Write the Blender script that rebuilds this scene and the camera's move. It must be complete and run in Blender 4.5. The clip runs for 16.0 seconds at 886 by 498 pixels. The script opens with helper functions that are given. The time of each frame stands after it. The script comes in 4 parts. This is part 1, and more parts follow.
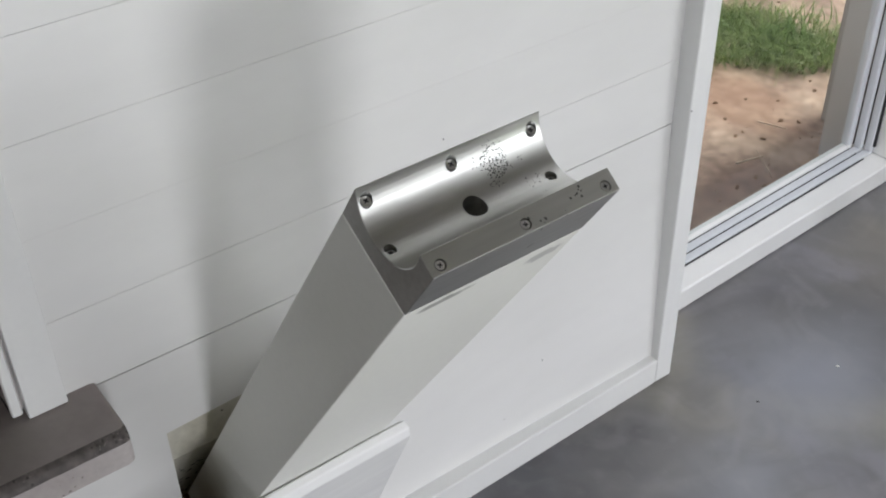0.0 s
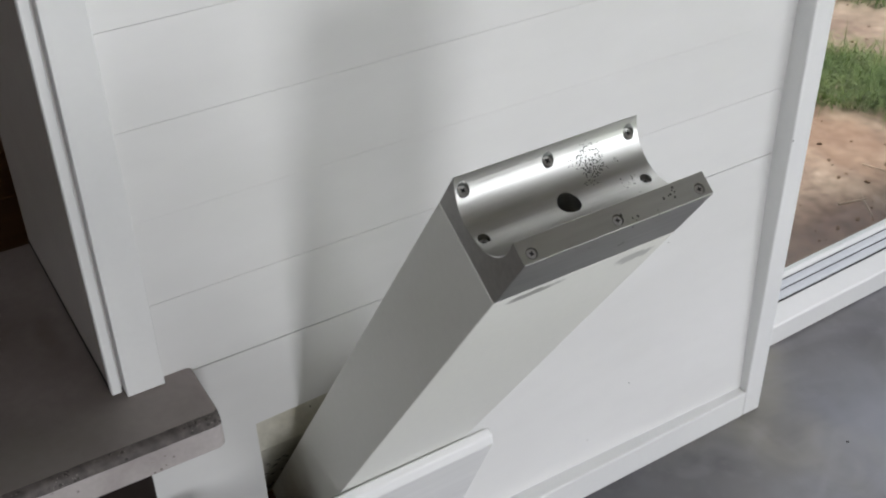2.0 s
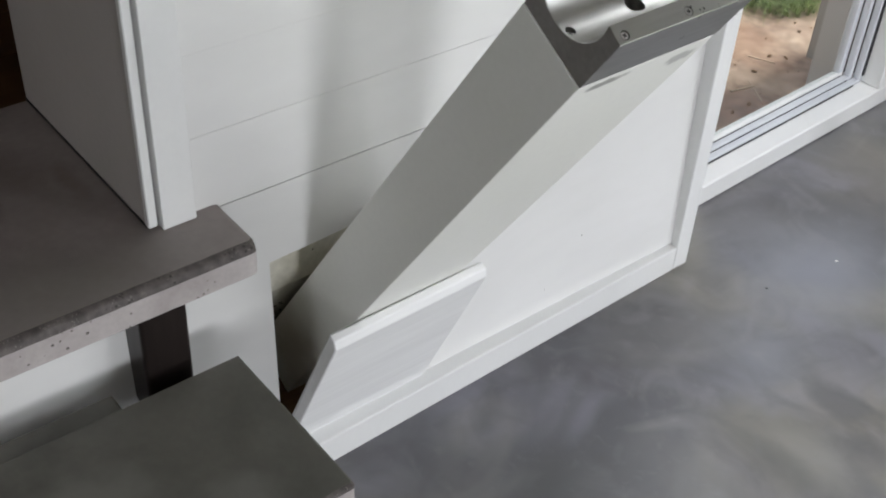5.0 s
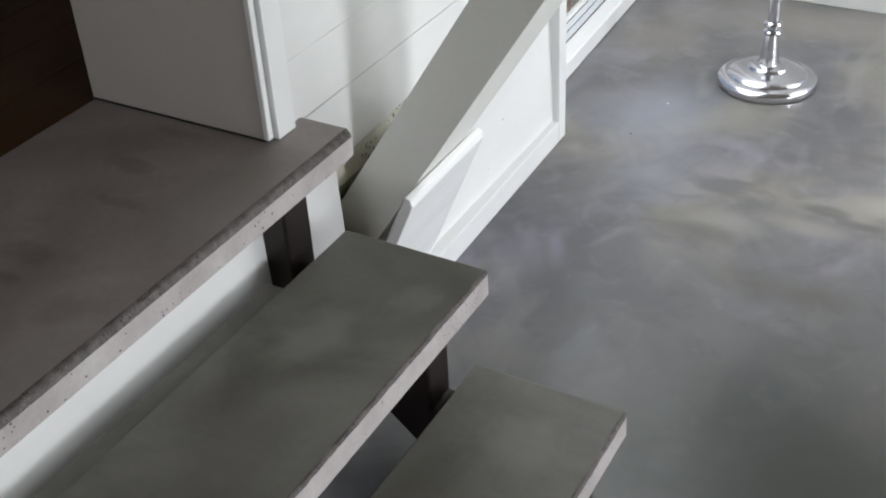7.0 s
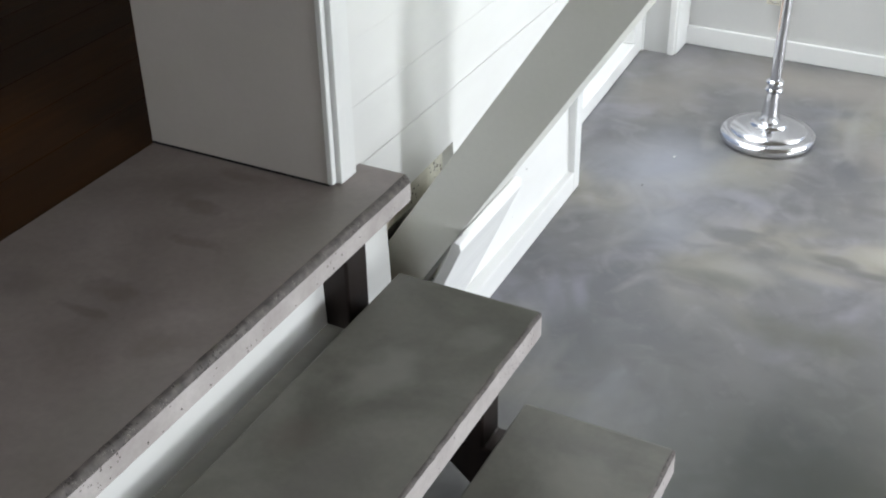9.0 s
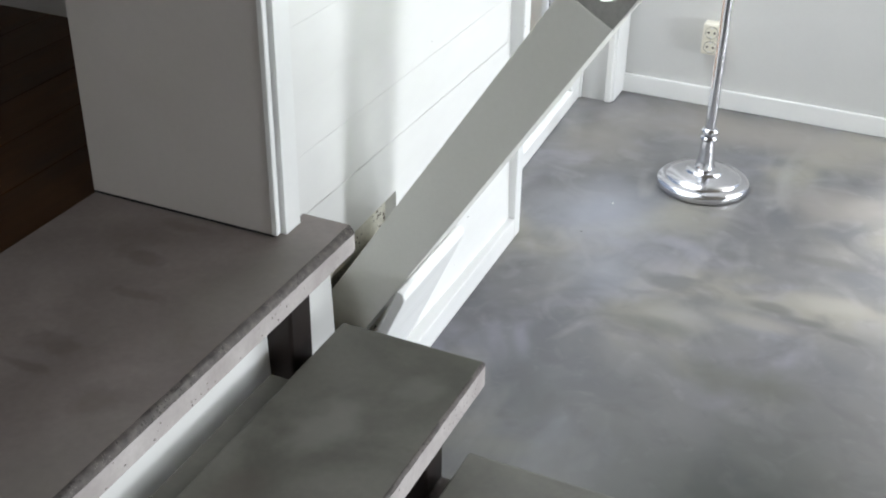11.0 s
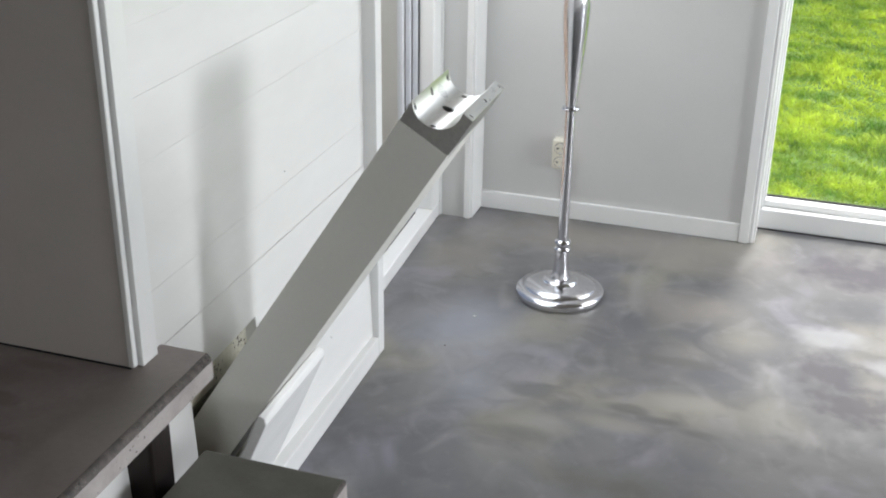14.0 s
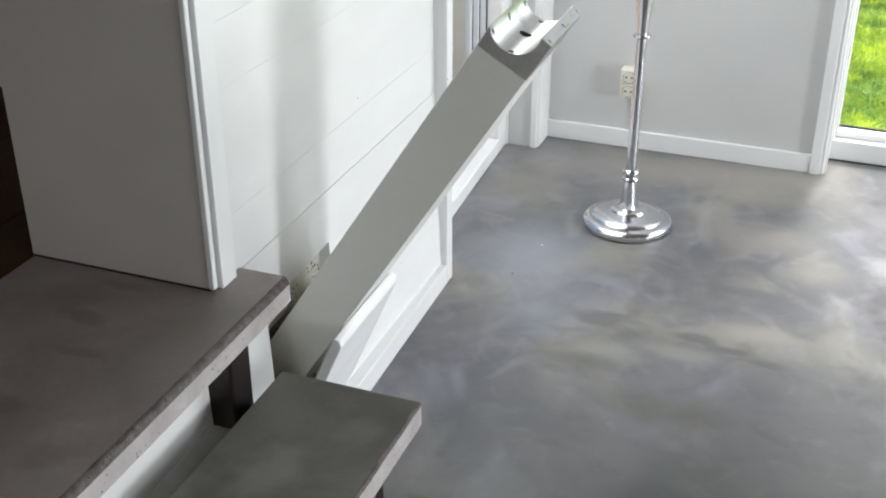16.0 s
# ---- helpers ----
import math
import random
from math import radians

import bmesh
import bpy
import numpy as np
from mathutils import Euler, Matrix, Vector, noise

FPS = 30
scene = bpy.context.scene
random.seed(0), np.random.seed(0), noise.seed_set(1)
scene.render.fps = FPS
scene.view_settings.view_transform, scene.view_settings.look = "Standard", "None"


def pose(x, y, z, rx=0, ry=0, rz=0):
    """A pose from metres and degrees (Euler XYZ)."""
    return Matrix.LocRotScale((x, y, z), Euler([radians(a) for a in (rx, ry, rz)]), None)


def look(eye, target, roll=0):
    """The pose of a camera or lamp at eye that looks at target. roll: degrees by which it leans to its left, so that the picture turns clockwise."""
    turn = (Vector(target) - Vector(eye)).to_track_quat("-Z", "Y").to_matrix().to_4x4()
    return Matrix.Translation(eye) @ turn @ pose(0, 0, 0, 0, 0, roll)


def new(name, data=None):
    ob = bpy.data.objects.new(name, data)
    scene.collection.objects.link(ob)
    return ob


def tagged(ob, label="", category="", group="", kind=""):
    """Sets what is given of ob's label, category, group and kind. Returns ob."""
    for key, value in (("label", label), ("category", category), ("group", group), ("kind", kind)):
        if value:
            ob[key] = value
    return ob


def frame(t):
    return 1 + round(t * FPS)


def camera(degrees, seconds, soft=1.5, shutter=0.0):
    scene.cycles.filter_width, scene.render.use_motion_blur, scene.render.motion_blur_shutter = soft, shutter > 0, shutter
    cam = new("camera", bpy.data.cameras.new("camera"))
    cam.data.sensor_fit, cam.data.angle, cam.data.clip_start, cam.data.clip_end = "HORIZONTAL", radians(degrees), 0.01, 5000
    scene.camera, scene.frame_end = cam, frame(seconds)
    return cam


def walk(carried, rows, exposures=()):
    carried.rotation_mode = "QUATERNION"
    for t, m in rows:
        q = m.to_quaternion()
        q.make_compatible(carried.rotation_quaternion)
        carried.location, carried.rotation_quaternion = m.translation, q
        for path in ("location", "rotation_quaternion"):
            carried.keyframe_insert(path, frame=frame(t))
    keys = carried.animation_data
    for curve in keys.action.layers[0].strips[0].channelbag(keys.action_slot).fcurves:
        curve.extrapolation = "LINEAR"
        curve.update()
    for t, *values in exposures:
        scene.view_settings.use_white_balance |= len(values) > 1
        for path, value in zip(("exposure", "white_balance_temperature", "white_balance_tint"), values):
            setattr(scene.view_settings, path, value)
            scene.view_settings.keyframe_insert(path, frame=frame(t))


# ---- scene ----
cam = camera(41.4, 16.0, soft=2.0)

PATH = [
    (0, (1.053, -0.16, 1.497), (-0.23, 0.771, 0.277), -1.1),
    (0.5, (1.077, -0.175, 1.495), (-0.3, 0.679, 0.324), -1.8),
    (1, (1.09, -0.178, 1.487), (-0.324, 0.639, 0.333), -2.3),
    (1.5, (1.094, -0.179, 1.481), (-0.321, 0.637, 0.328), -2.0),
    (2, (1.088, -0.183, 1.481), (-0.315, 0.637, 0.316), -1.2),
    (2.5, (1.084, -0.187, 1.48), (-0.309, 0.637, 0.304), -0.6),
    (3, (1.082, -0.189, 1.481), (-0.293, 0.629, 0.281), -0.1),
    (3.5, (1.087, -0.19, 1.49), (-0.255, 0.611, 0.241), 0.3),
    (4, (1.092, -0.231, 1.472), (-0.202, 0.599, 0.193), 1.3),
    (6.5, (1.122, -1.066, 1.432), (0.173, 0.299, 0.32), -0.3),
    (7, (1.077, -1.268, 1.454), (0.23, 0.138, 0.312), -3.4),
    (7.5, (1.005, -1.364, 1.484), (0.238, 0.07, 0.319), -2.2),
    (8, (0.977, -1.394, 1.48), (0.201, 0.073, 0.365), -1.5),
    (8.5, (0.959, -1.408, 1.481), (0.169, 0.076, 0.398), -1.3),
    (11, (0.939, -1.418, 1.511), (0.235, 0.154, 0.495), 0.9),
    (11.5, (0.952, -1.42, 1.512), (0.269, 0.186, 0.535), 0.8),
    (12, (0.972, -1.451, 1.535), (0.324, 0.196, 0.605), 1.0),
    (12.5, (0.982, -1.464, 1.549), (0.368, 0.217, 0.656), 1.2),
    (13, (1.0, -1.467, 1.551), (0.408, 0.238, 0.691), 0.9),
    (13.5, (1.003, -1.462, 1.561), (0.438, 0.258, 0.711), 1.3),
    (14, (1.012, -1.457, 1.553), (0.456, 0.272, 0.714), 0.8),
    (14.5, (1.001, -1.458, 1.544), (0.451, 0.273, 0.707), 1.0),
    (15, (0.996, -1.46, 1.541), (0.43, 0.257, 0.685), 0.8),
    (15.5, (0.986, -1.466, 1.54), (0.393, 0.215, 0.634), 0.4),
    (16, (0.986, -1.482, 1.547), (0.358, 0.167, 0.605), -0.1),
]
walk(cam, [(t, look(eye, target, roll)) for t, eye, target, roll in PATH],
     exposures=[(0, -0.12, 6500, 10), (1, -0.14, 6500, 10), (4, -0.08, 6500, 10), (6.5, 0.34, 6420, 8), (7, 0.40, 6420, 8), (8.5, 0.66, 6380, 6), (11, 0.67, 6350, 6),
                (12, 0.5, 6450, 8), (13, 0.31, 6450, 8), (14.5, 0.22, 6450, 8), (16, 0.46, 6400, 7)])

EAST = 7.2            # inner face of the east wall

# ---------------------------------------------------------------- light
world = bpy.data.worlds.new("sky")
scene.world = world
world.use_nodes = True
wn = world.node_tree.nodes
sky = wn.new("ShaderNodeTexSky")
sky.sky_type, sky.sun_disc = "NISHITA", False
sky.air_density, sky.dust_density = 0.6, 5.0
sky.sun_elevation, sky.sun_rotation = radians(59), radians(5.5)
world.node_tree.links.new(sky.outputs["Color"], wn["Background"].inputs["Color"])
wn["Background"].inputs["Strength"].default_value = 0.125

sun = new("sun", bpy.data.lights.new("sun", "SUN"))
sun.data.energy, sun.data.angle, sun.data.color = 3.5, radians(13), (1.0, 0.975, 0.94)
sun.matrix_world = look((0.46, 4.8, 8.0), (0.0, 0.0, 0.0))


def window_light(name, x, y, z, target, w, h, watts, color=(0.942, 0.957, 1.0)):
    """Daylight of the sky in the upper part of a window's opening."""
    lamp = new(name, bpy.data.lights.new(name, "AREA"))
    lamp.data.shape, lamp.data.size, lamp.data.size_y = "RECTANGLE", w, h
    lamp.data.energy, lamp.data.color = watts, color
    lamp.matrix_world = look((x, y, z), target)
    return lamp


window_light("east_daylight", EAST - 0.02, -0.60, 1.32, (0.0, 0.45, 0.90), 1.4, 1.1, 165)
window_light("north_daylight", 1.98, 2.22, 1.45, (0.9, 0.8, 0.2), 0.7, 1.2, 17)
window_light("north_east_daylight", 3.55, 2.22, 1.45, (1.2, 0.7, 0.5), 1.4, 1.2, 36)
window_light("west_daylight", -0.09, 1.55, 1.62, (1.5, 1.5, 0.2), 0.75, 0.85, 13)


# ---------------------------------------------------------------- helpers
ORIGIN = {}


def thing(name, at, label, category, group="", kind=""):
    """An Empty at the thing's base, to parent its parts."""
    ob = new(name)
    ob.location = at
    ob.empty_display_size = 0.05
    ORIGIN[ob] = Vector(at)
    return tagged(ob, label, category, group, kind)


def mesh_object(name, bm, material, origin=(0, 0, 0), smooth=0):
    """Links a bmesh, drawn in world coordinates, as one mesh object with that origin."""
    bmesh.ops.recalc_face_normals(bm, faces=bm.faces[:])
    bm.transform(Matrix.Translation(-Vector(origin)))
    me = bpy.data.meshes.new(name)
    bm.to_mesh(me)
    bm.free()
    if smooth:
        me.shade_smooth()
        me.set_sharp_from_angle(angle=radians(smooth))
    me.materials.append(material)
    ob = new(name, me)
    return ob


def part(name, bm, material, parent, label="", smooth=0, kind=""):
    ob = mesh_object(name, bm, material, ORIGIN[parent], smooth)
    ob.parent = parent
    ORIGIN[ob] = ORIGIN[parent]
    return tagged(ob, label, kind=kind)


def structure(name, bm, material, label, category, smooth=0):
    ob = mesh_object(name, bm, material, (0, 0, 0), smooth)
    ORIGIN[ob] = Vector((0, 0, 0))
    return tagged(ob, label, category, kind="structure")


def box(bm, x0, x1, y0, y1, z0, z1, bevel=0.0, segments=1):
    m = Matrix.LocRotScale(((x0 + x1) / 2, (y0 + y1) / 2, (z0 + z1) / 2), None, (x1 - x0, y1 - y0, z1 - z0))
    made = bmesh.ops.create_cube(bm, size=1, matrix=m)
    if bevel:
        edges = list({e for v in made["verts"] for e in v.link_edges})
        bmesh.ops.bevel(bm, geom=edges, offset=bevel, segments=segments, profile=0.5, affect="EDGES")
    return bm


def boxed(*args, **kw):
    return box(bmesh.new(), *args, **kw)


def extruded(profile, y0, y1, bevel=0.0, segments=1):
    """A closed outline of (x, z) points drawn out along y."""
    bm = bmesh.new()
    front = [bm.verts.new((x, y0, z)) for x, z in profile]
    back = [bm.verts.new((x, y1, z)) for x, z in profile]
    bm.faces.new(front)
    bm.faces.new(back[::-1])
    n = len(profile)
    for i in range(n):
        bm.faces.new((front[i], back[i], back[(i + 1) % n], front[(i + 1) % n]))
    if bevel:
        bmesh.ops.recalc_face_normals(bm, faces=bm.faces[:])
        edges = [e for e in bm.edges if e.calc_face_angle(0) > radians(25)]
        bmesh.ops.bevel(bm, geom=edges, offset=bevel, segments=segments, profile=0.5, affect="EDGES")
    return bm


def lathe(profile, x, y, segments=48):
    """Turns (radius, z) points round the vertical through (x, y)."""
    bm = bmesh.new()
    rings = []
    for r, z in profile:
        rings.append([bm.verts.new((x + r * math.cos(2 * math.pi * k / segments), y + r * math.sin(2 * math.pi * k / segments), z))
                      for k in range(segments)])
    for a, b in zip(rings, rings[1:]):
        for k in range(segments):
            bm.faces.new((a[k], a[(k + 1) % segments], b[(k + 1) % segments], b[k]))
    bm.faces.new(rings[0])
    bm.faces.new(rings[-1])
    return bm


def rod(bm, a, b, r, segments=16, r2=None):
    a, b = Vector(a), Vector(b)
    m = Matrix.Translation((a + b) / 2) @ (b - a).to_track_quat("Z", "Y").to_matrix().to_4x4()
    bmesh.ops.create_cone(bm, cap_ends=True, segments=segments, radius1=r, radius2=r if r2 is None else r2, depth=(b - a).length, matrix=m)
    return bm


def carve(ob, cutter_bm):
    """Cuts the cutter's volume out of a mesh object, for good."""
    me = bpy.data.meshes.new("cutter")
    cutter_bm.to_mesh(me)
    cutter_bm.free()
    tool = new("cutter", me)
    tool.matrix_world = Matrix.Translation(ORIGIN[ob]) @ Matrix.Translation(-ORIGIN[ob])
    ob_m = ob.modifiers.new("cut", "BOOLEAN")
    ob_m.operation, ob_m.object, ob_m.solver = "DIFFERENCE", tool, "EXACT"
    bpy.context.view_layer.update()
    made = bpy.data.meshes.new_from_object(ob.evaluated_get(bpy.context.evaluated_depsgraph_get()))
    old = ob.data
    ob.modifiers.clear()
    ob.data = made
    bpy.data.objects.remove(tool)
    bpy.data.meshes.remove(old)
    return ob


# ---------------------------------------------------------------- materials
def material(name, c1, c2, scale=4.0, rough=(0.4, 0.6), metal=0.0, bump=0.0, bump_scale=60.0, stretch=(1, 1, 1), detail=6.0,
             grain=0.0, grain_scale=120.0, random=0.0, distortion=0.0, lo=0.3, hi=0.7):
    """Two colours mixed by a soft noise, with finer grain, uneven gloss and relief."""
    m = bpy.data.materials.new(name)
    m.use_nodes = True
    t = m.node_tree
    n, l = t.nodes, t.links
    bsdf = n["Principled BSDF"]
    geo = n.new("ShaderNodeNewGeometry")
    mp = n.new("ShaderNodeMapping")
    mp.inputs["Scale"].default_value = stretch
    l.new(geo.outputs["Position"], mp.inputs["Vector"])
    big = n.new("ShaderNodeTexNoise")
    big.inputs["Scale"].default_value, big.inputs["Detail"].default_value, big.inputs["Distortion"].default_value = scale, detail, distortion
    l.new(mp.outputs["Vector"], big.inputs["Vector"])
    ramp = n.new("ShaderNodeMapRange")
    ramp.inputs["From Min"].default_value, ramp.inputs["From Max"].default_value = lo, hi
    l.new(big.outputs["Fac"], ramp.inputs["Value"])
    mix = n.new("ShaderNodeMix")
    mix.data_type = "RGBA"
    mix.inputs["A"].default_value, mix.inputs["B"].default_value = (*c1, 1), (*c2, 1)
    l.new(ramp.outputs["Result"], mix.inputs["Factor"])
    out = mix.outputs["Result"]
    fine = n.new("ShaderNodeTexNoise")
    fine.inputs["Scale"].default_value, fine.inputs["Detail"].default_value = grain_scale, 4.0
    l.new(mp.outputs["Vector"], fine.inputs["Vector"])
    if grain or random:
        hsv = n.new("ShaderNodeHueSaturation")
        val = n.new("ShaderNodeMapRange")
        val.inputs["From Min"].default_value, val.inputs["From Max"].default_value = 0.25, 0.75
        val.inputs["To Min"].default_value, val.inputs["To Max"].default_value = 1 - grain, 1 + grain
        l.new(fine.outputs["Fac"], val.inputs["Value"])
        last = val.outputs["Result"]
        if random:
            info = n.new("ShaderNodeObjectInfo")
            rnd = n.new("ShaderNodeMapRange")
            rnd.inputs["To Min"].default_value, rnd.inputs["To Max"].default_value = 1 - random, 1 + random
            l.new(info.outputs["Random"], rnd.inputs["Value"])
            mul = n.new("ShaderNodeMath")
            mul.operation = "MULTIPLY"
            l.new(last, mul.inputs[0])
            l.new(rnd.outputs["Result"], mul.inputs[1])
            last = mul.outputs["Value"]
        l.new(last, hsv.inputs["Value"])
        l.new(out, hsv.inputs["Color"])
        out = hsv.outputs["Color"]
    l.new(out, bsdf.inputs["Base Color"])
    rr = n.new("ShaderNodeMapRange")
    rr.inputs["From Min"].default_value, rr.inputs["From Max"].default_value = 0.3, 0.7
    rr.inputs["To Min"].default_value, rr.inputs["To Max"].default_value = rough
    l.new(big.outputs["Fac"], rr.inputs["Value"])
    l.new(rr.outputs["Result"], bsdf.inputs["Roughness"])
    bsdf.inputs["Metallic"].default_value = metal
    if bump:
        rel = n.new("ShaderNodeTexNoise")
        rel.inputs["Scale"].default_value, rel.inputs["Detail"].default_value = bump_scale, 5.0
        l.new(mp.outputs["Vector"], rel.inputs["Vector"])
        b = n.new("ShaderNodeBump")
        b.inputs["Strength"].default_value, b.inputs["Distance"].default_value = bump, 0.002
        l.new(rel.outputs["Fac"], b.inputs["Height"])
        l.new(b.outputs["Normal"], bsdf.inputs["Normal"])
    m["colour"] = 1
    return m


def base_link(m):
    bsdf = m.node_tree.nodes["Principled BSDF"]
    return bsdf, bsdf.inputs["Base Color"].links[0].from_socket


def spots(m, colour, scale, size, centre=None, radius=0.0, strength=1.0, threshold=0.0):
    """Small dark pits or specks over the colour; with a centre they fill a ragged round patch only."""
    t = m.node_tree
    n, l = t.nodes, t.links
    bsdf, src = base_link(m)
    geo = n.new("ShaderNodeNewGeometry")
    vor = n.new("ShaderNodeTexVoronoi")
    vor.inputs["Scale"].default_value = scale
    l.new(geo.outputs["Position"], vor.inputs["Vector"])
    lim = n.new("ShaderNodeMath")
    lim.operation = "LESS_THAN"
    l.new(vor.outputs["Distance"], lim.inputs[0])
    lim.inputs[1].default_value = size
    fac = lim.outputs["Value"]
    sel = n.new("ShaderNodeTexNoise")
    sel.inputs["Scale"].default_value = scale * 0.13
    l.new(geo.outputs["Position"], sel.inputs["Vector"])
    pick = n.new("ShaderNodeMath")
    pick.operation = "GREATER_THAN"
    l.new(sel.outputs["Fac"], pick.inputs[0])
    pick.inputs[1].default_value = threshold
    mul = n.new("ShaderNodeMath")
    mul.operation = "MULTIPLY"
    l.new(fac, mul.inputs[0])
    l.new(pick.outputs["Value"], mul.inputs[1])
    fac = mul.outputs["Value"]
    if centre:
        d = n.new("ShaderNodeVectorMath")
        d.operation = "DISTANCE"
        l.new(geo.outputs["Position"], d.inputs[0])
        d.inputs[1].default_value = centre
        near = n.new("ShaderNodeMath")
        near.operation = "LESS_THAN"
        l.new(d.outputs["Value"], near.inputs[0])
        near.inputs[1].default_value = radius
        mul = n.new("ShaderNodeMath")
        mul.operation = "MULTIPLY"
        l.new(fac, mul.inputs[0])
        l.new(near.outputs["Value"], mul.inputs[1])
        fac = mul.outputs["Value"]
    sc = n.new("ShaderNodeMath")
    sc.operation = "MULTIPLY"
    l.new(fac, sc.inputs[0])
    sc.inputs[1].default_value = strength
    mix = n.new("ShaderNodeMix")
    mix.data_type = "RGBA"
    l.new(sc.outputs["Value"], mix.inputs["Factor"])
    l.new(src, mix.inputs["A"])
    mix.inputs["B"].default_value = (*colour, 1)
    l.new(mix.outputs["Result"], bsdf.inputs["Base Color"])
    return m


def blotch(m, colour, centre, size, strength=0.7, ragged=0.5, scale=6.0, soft=0.25):
    """A ragged oval at one place: a stain, or light and shade painted in."""
    t = m.node_tree
    n, l = t.nodes, t.links
    bsdf, src = base_link(m)
    geo = n.new("ShaderNodeNewGeometry")
    sub = n.new("ShaderNodeVectorMath")
    sub.operation = "SUBTRACT"
    l.new(geo.outputs["Position"], sub.inputs[0])
    sub.inputs[1].default_value = centre
    div = n.new("ShaderNodeVectorMath")
    div.operation = "DIVIDE"
    l.new(sub.outputs["Vector"], div.inputs[0])
    div.inputs[1].default_value = size
    ln = n.new("ShaderNodeVectorMath")
    ln.operation = "LENGTH"
    l.new(div.outputs["Vector"], ln.inputs[0])
    nz = n.new("ShaderNodeTexNoise")
    nz.inputs["Scale"].default_value, nz.inputs["Detail"].default_value = scale, 3.0
    lift = n.new("ShaderNodeVectorMath")
    l.new(geo.outputs["Position"], lift.inputs[0])
    lift.inputs[1].default_value = (0.13, 0.29, 0.37)
    l.new(lift.outputs["Vector"], nz.inputs["Vector"])
    off = n.new("ShaderNodeMath")
    off.operation = "MULTIPLY_ADD"
    l.new(nz.outputs["Fac"], off.inputs[0])
    off.inputs[1].default_value = ragged * 2
    l.new(ln.outputs["Value"], off.inputs[2])
    rg = n.new("ShaderNodeMapRange")
    rg.interpolation_type = "SMOOTHSTEP"
    rg.inputs["From Min"].default_value, rg.inputs["From Max"].default_value = 1 + ragged, 1 + ragged - soft
    rg.inputs["To Max"].default_value = strength
    l.new(off.outputs["Value"], rg.inputs["Value"])
    mix = n.new("ShaderNodeMix")
    mix.data_type = "RGBA"
    l.new(rg.outputs["Result"], mix.inputs["Factor"])
    l.new(src, mix.inputs["A"])
    mix.inputs["B"].default_value = (*colour, 1)
    l.new(mix.outputs["Result"], bsdf.inputs["Base Color"])
    return m


def pane_glass(name):
    m = bpy.data.materials.new(name)
    m.use_nodes = True
    n, l = m.node_tree.nodes, m.node_tree.links
    out = n["Material Output"]
    n.remove(n["Principled BSDF"])
    clear, gloss, mix = n.new("ShaderNodeBsdfTransparent"), n.new("ShaderNodeBsdfGlossy"), n.new("ShaderNodeMixShader")
    clear.inputs["Color"].default_value = (0.93, 0.95, 0.94, 1)
    gloss.inputs["Roughness"].default_value = 0.02
    mix.inputs["Fac"].default_value = 0.035
    l.new(clear.outputs["BSDF"], mix.inputs[1])
    l.new(gloss.outputs["BSDF"], mix.inputs[2])
    l.new(mix.outputs["Shader"], out.inputs["Surface"])
    return m


WHITE_BOARD = material("white_painted_board", (0.73, 0.726, 0.712), (0.82, 0.816, 0.808), 3.4, (0.38, 0.5), bump=0.12, bump_scale=30,
                       stretch=(1, 0.35, 1), grain=0.012, grain_scale=40, random=0.015)
spots(WHITE_BOARD, (0.3, 0.29, 0.27), 16, 0.02, strength=0.8, threshold=0.55)
WHITE_TRIM = material("white_gloss_trim", (0.78, 0.785, 0.78), (0.83, 0.83, 0.82), 5.0, (0.30, 0.38), bump=0.05, bump_scale=50, grain=0.01)
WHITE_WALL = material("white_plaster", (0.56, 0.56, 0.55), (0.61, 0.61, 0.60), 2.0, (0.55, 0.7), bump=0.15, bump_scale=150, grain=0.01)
# brighter white for the unseen south wall, to bounce light onto south-facing sides
BOUNCE_WHITE = material("bounce_white_paint", (0.84, 0.84, 0.83), (0.88, 0.88, 0.87), 2.0, (0.55, 0.7), bump=0.15, bump_scale=150, grain=0.01)
DARK_CEILING = material("dark_brown_paint", (0.115, 0.098, 0.078), (0.155, 0.133, 0.108), 2.0, (0.55, 0.7), bump=0.15, bump_scale=150, grain=0.02)
END_PANEL = material("pale_warm_panel", (0.56, 0.525, 0.505), (0.64, 0.60, 0.58), 2.5, (0.16, 0.22), bump=0.1, bump_scale=90, grain=0.015)


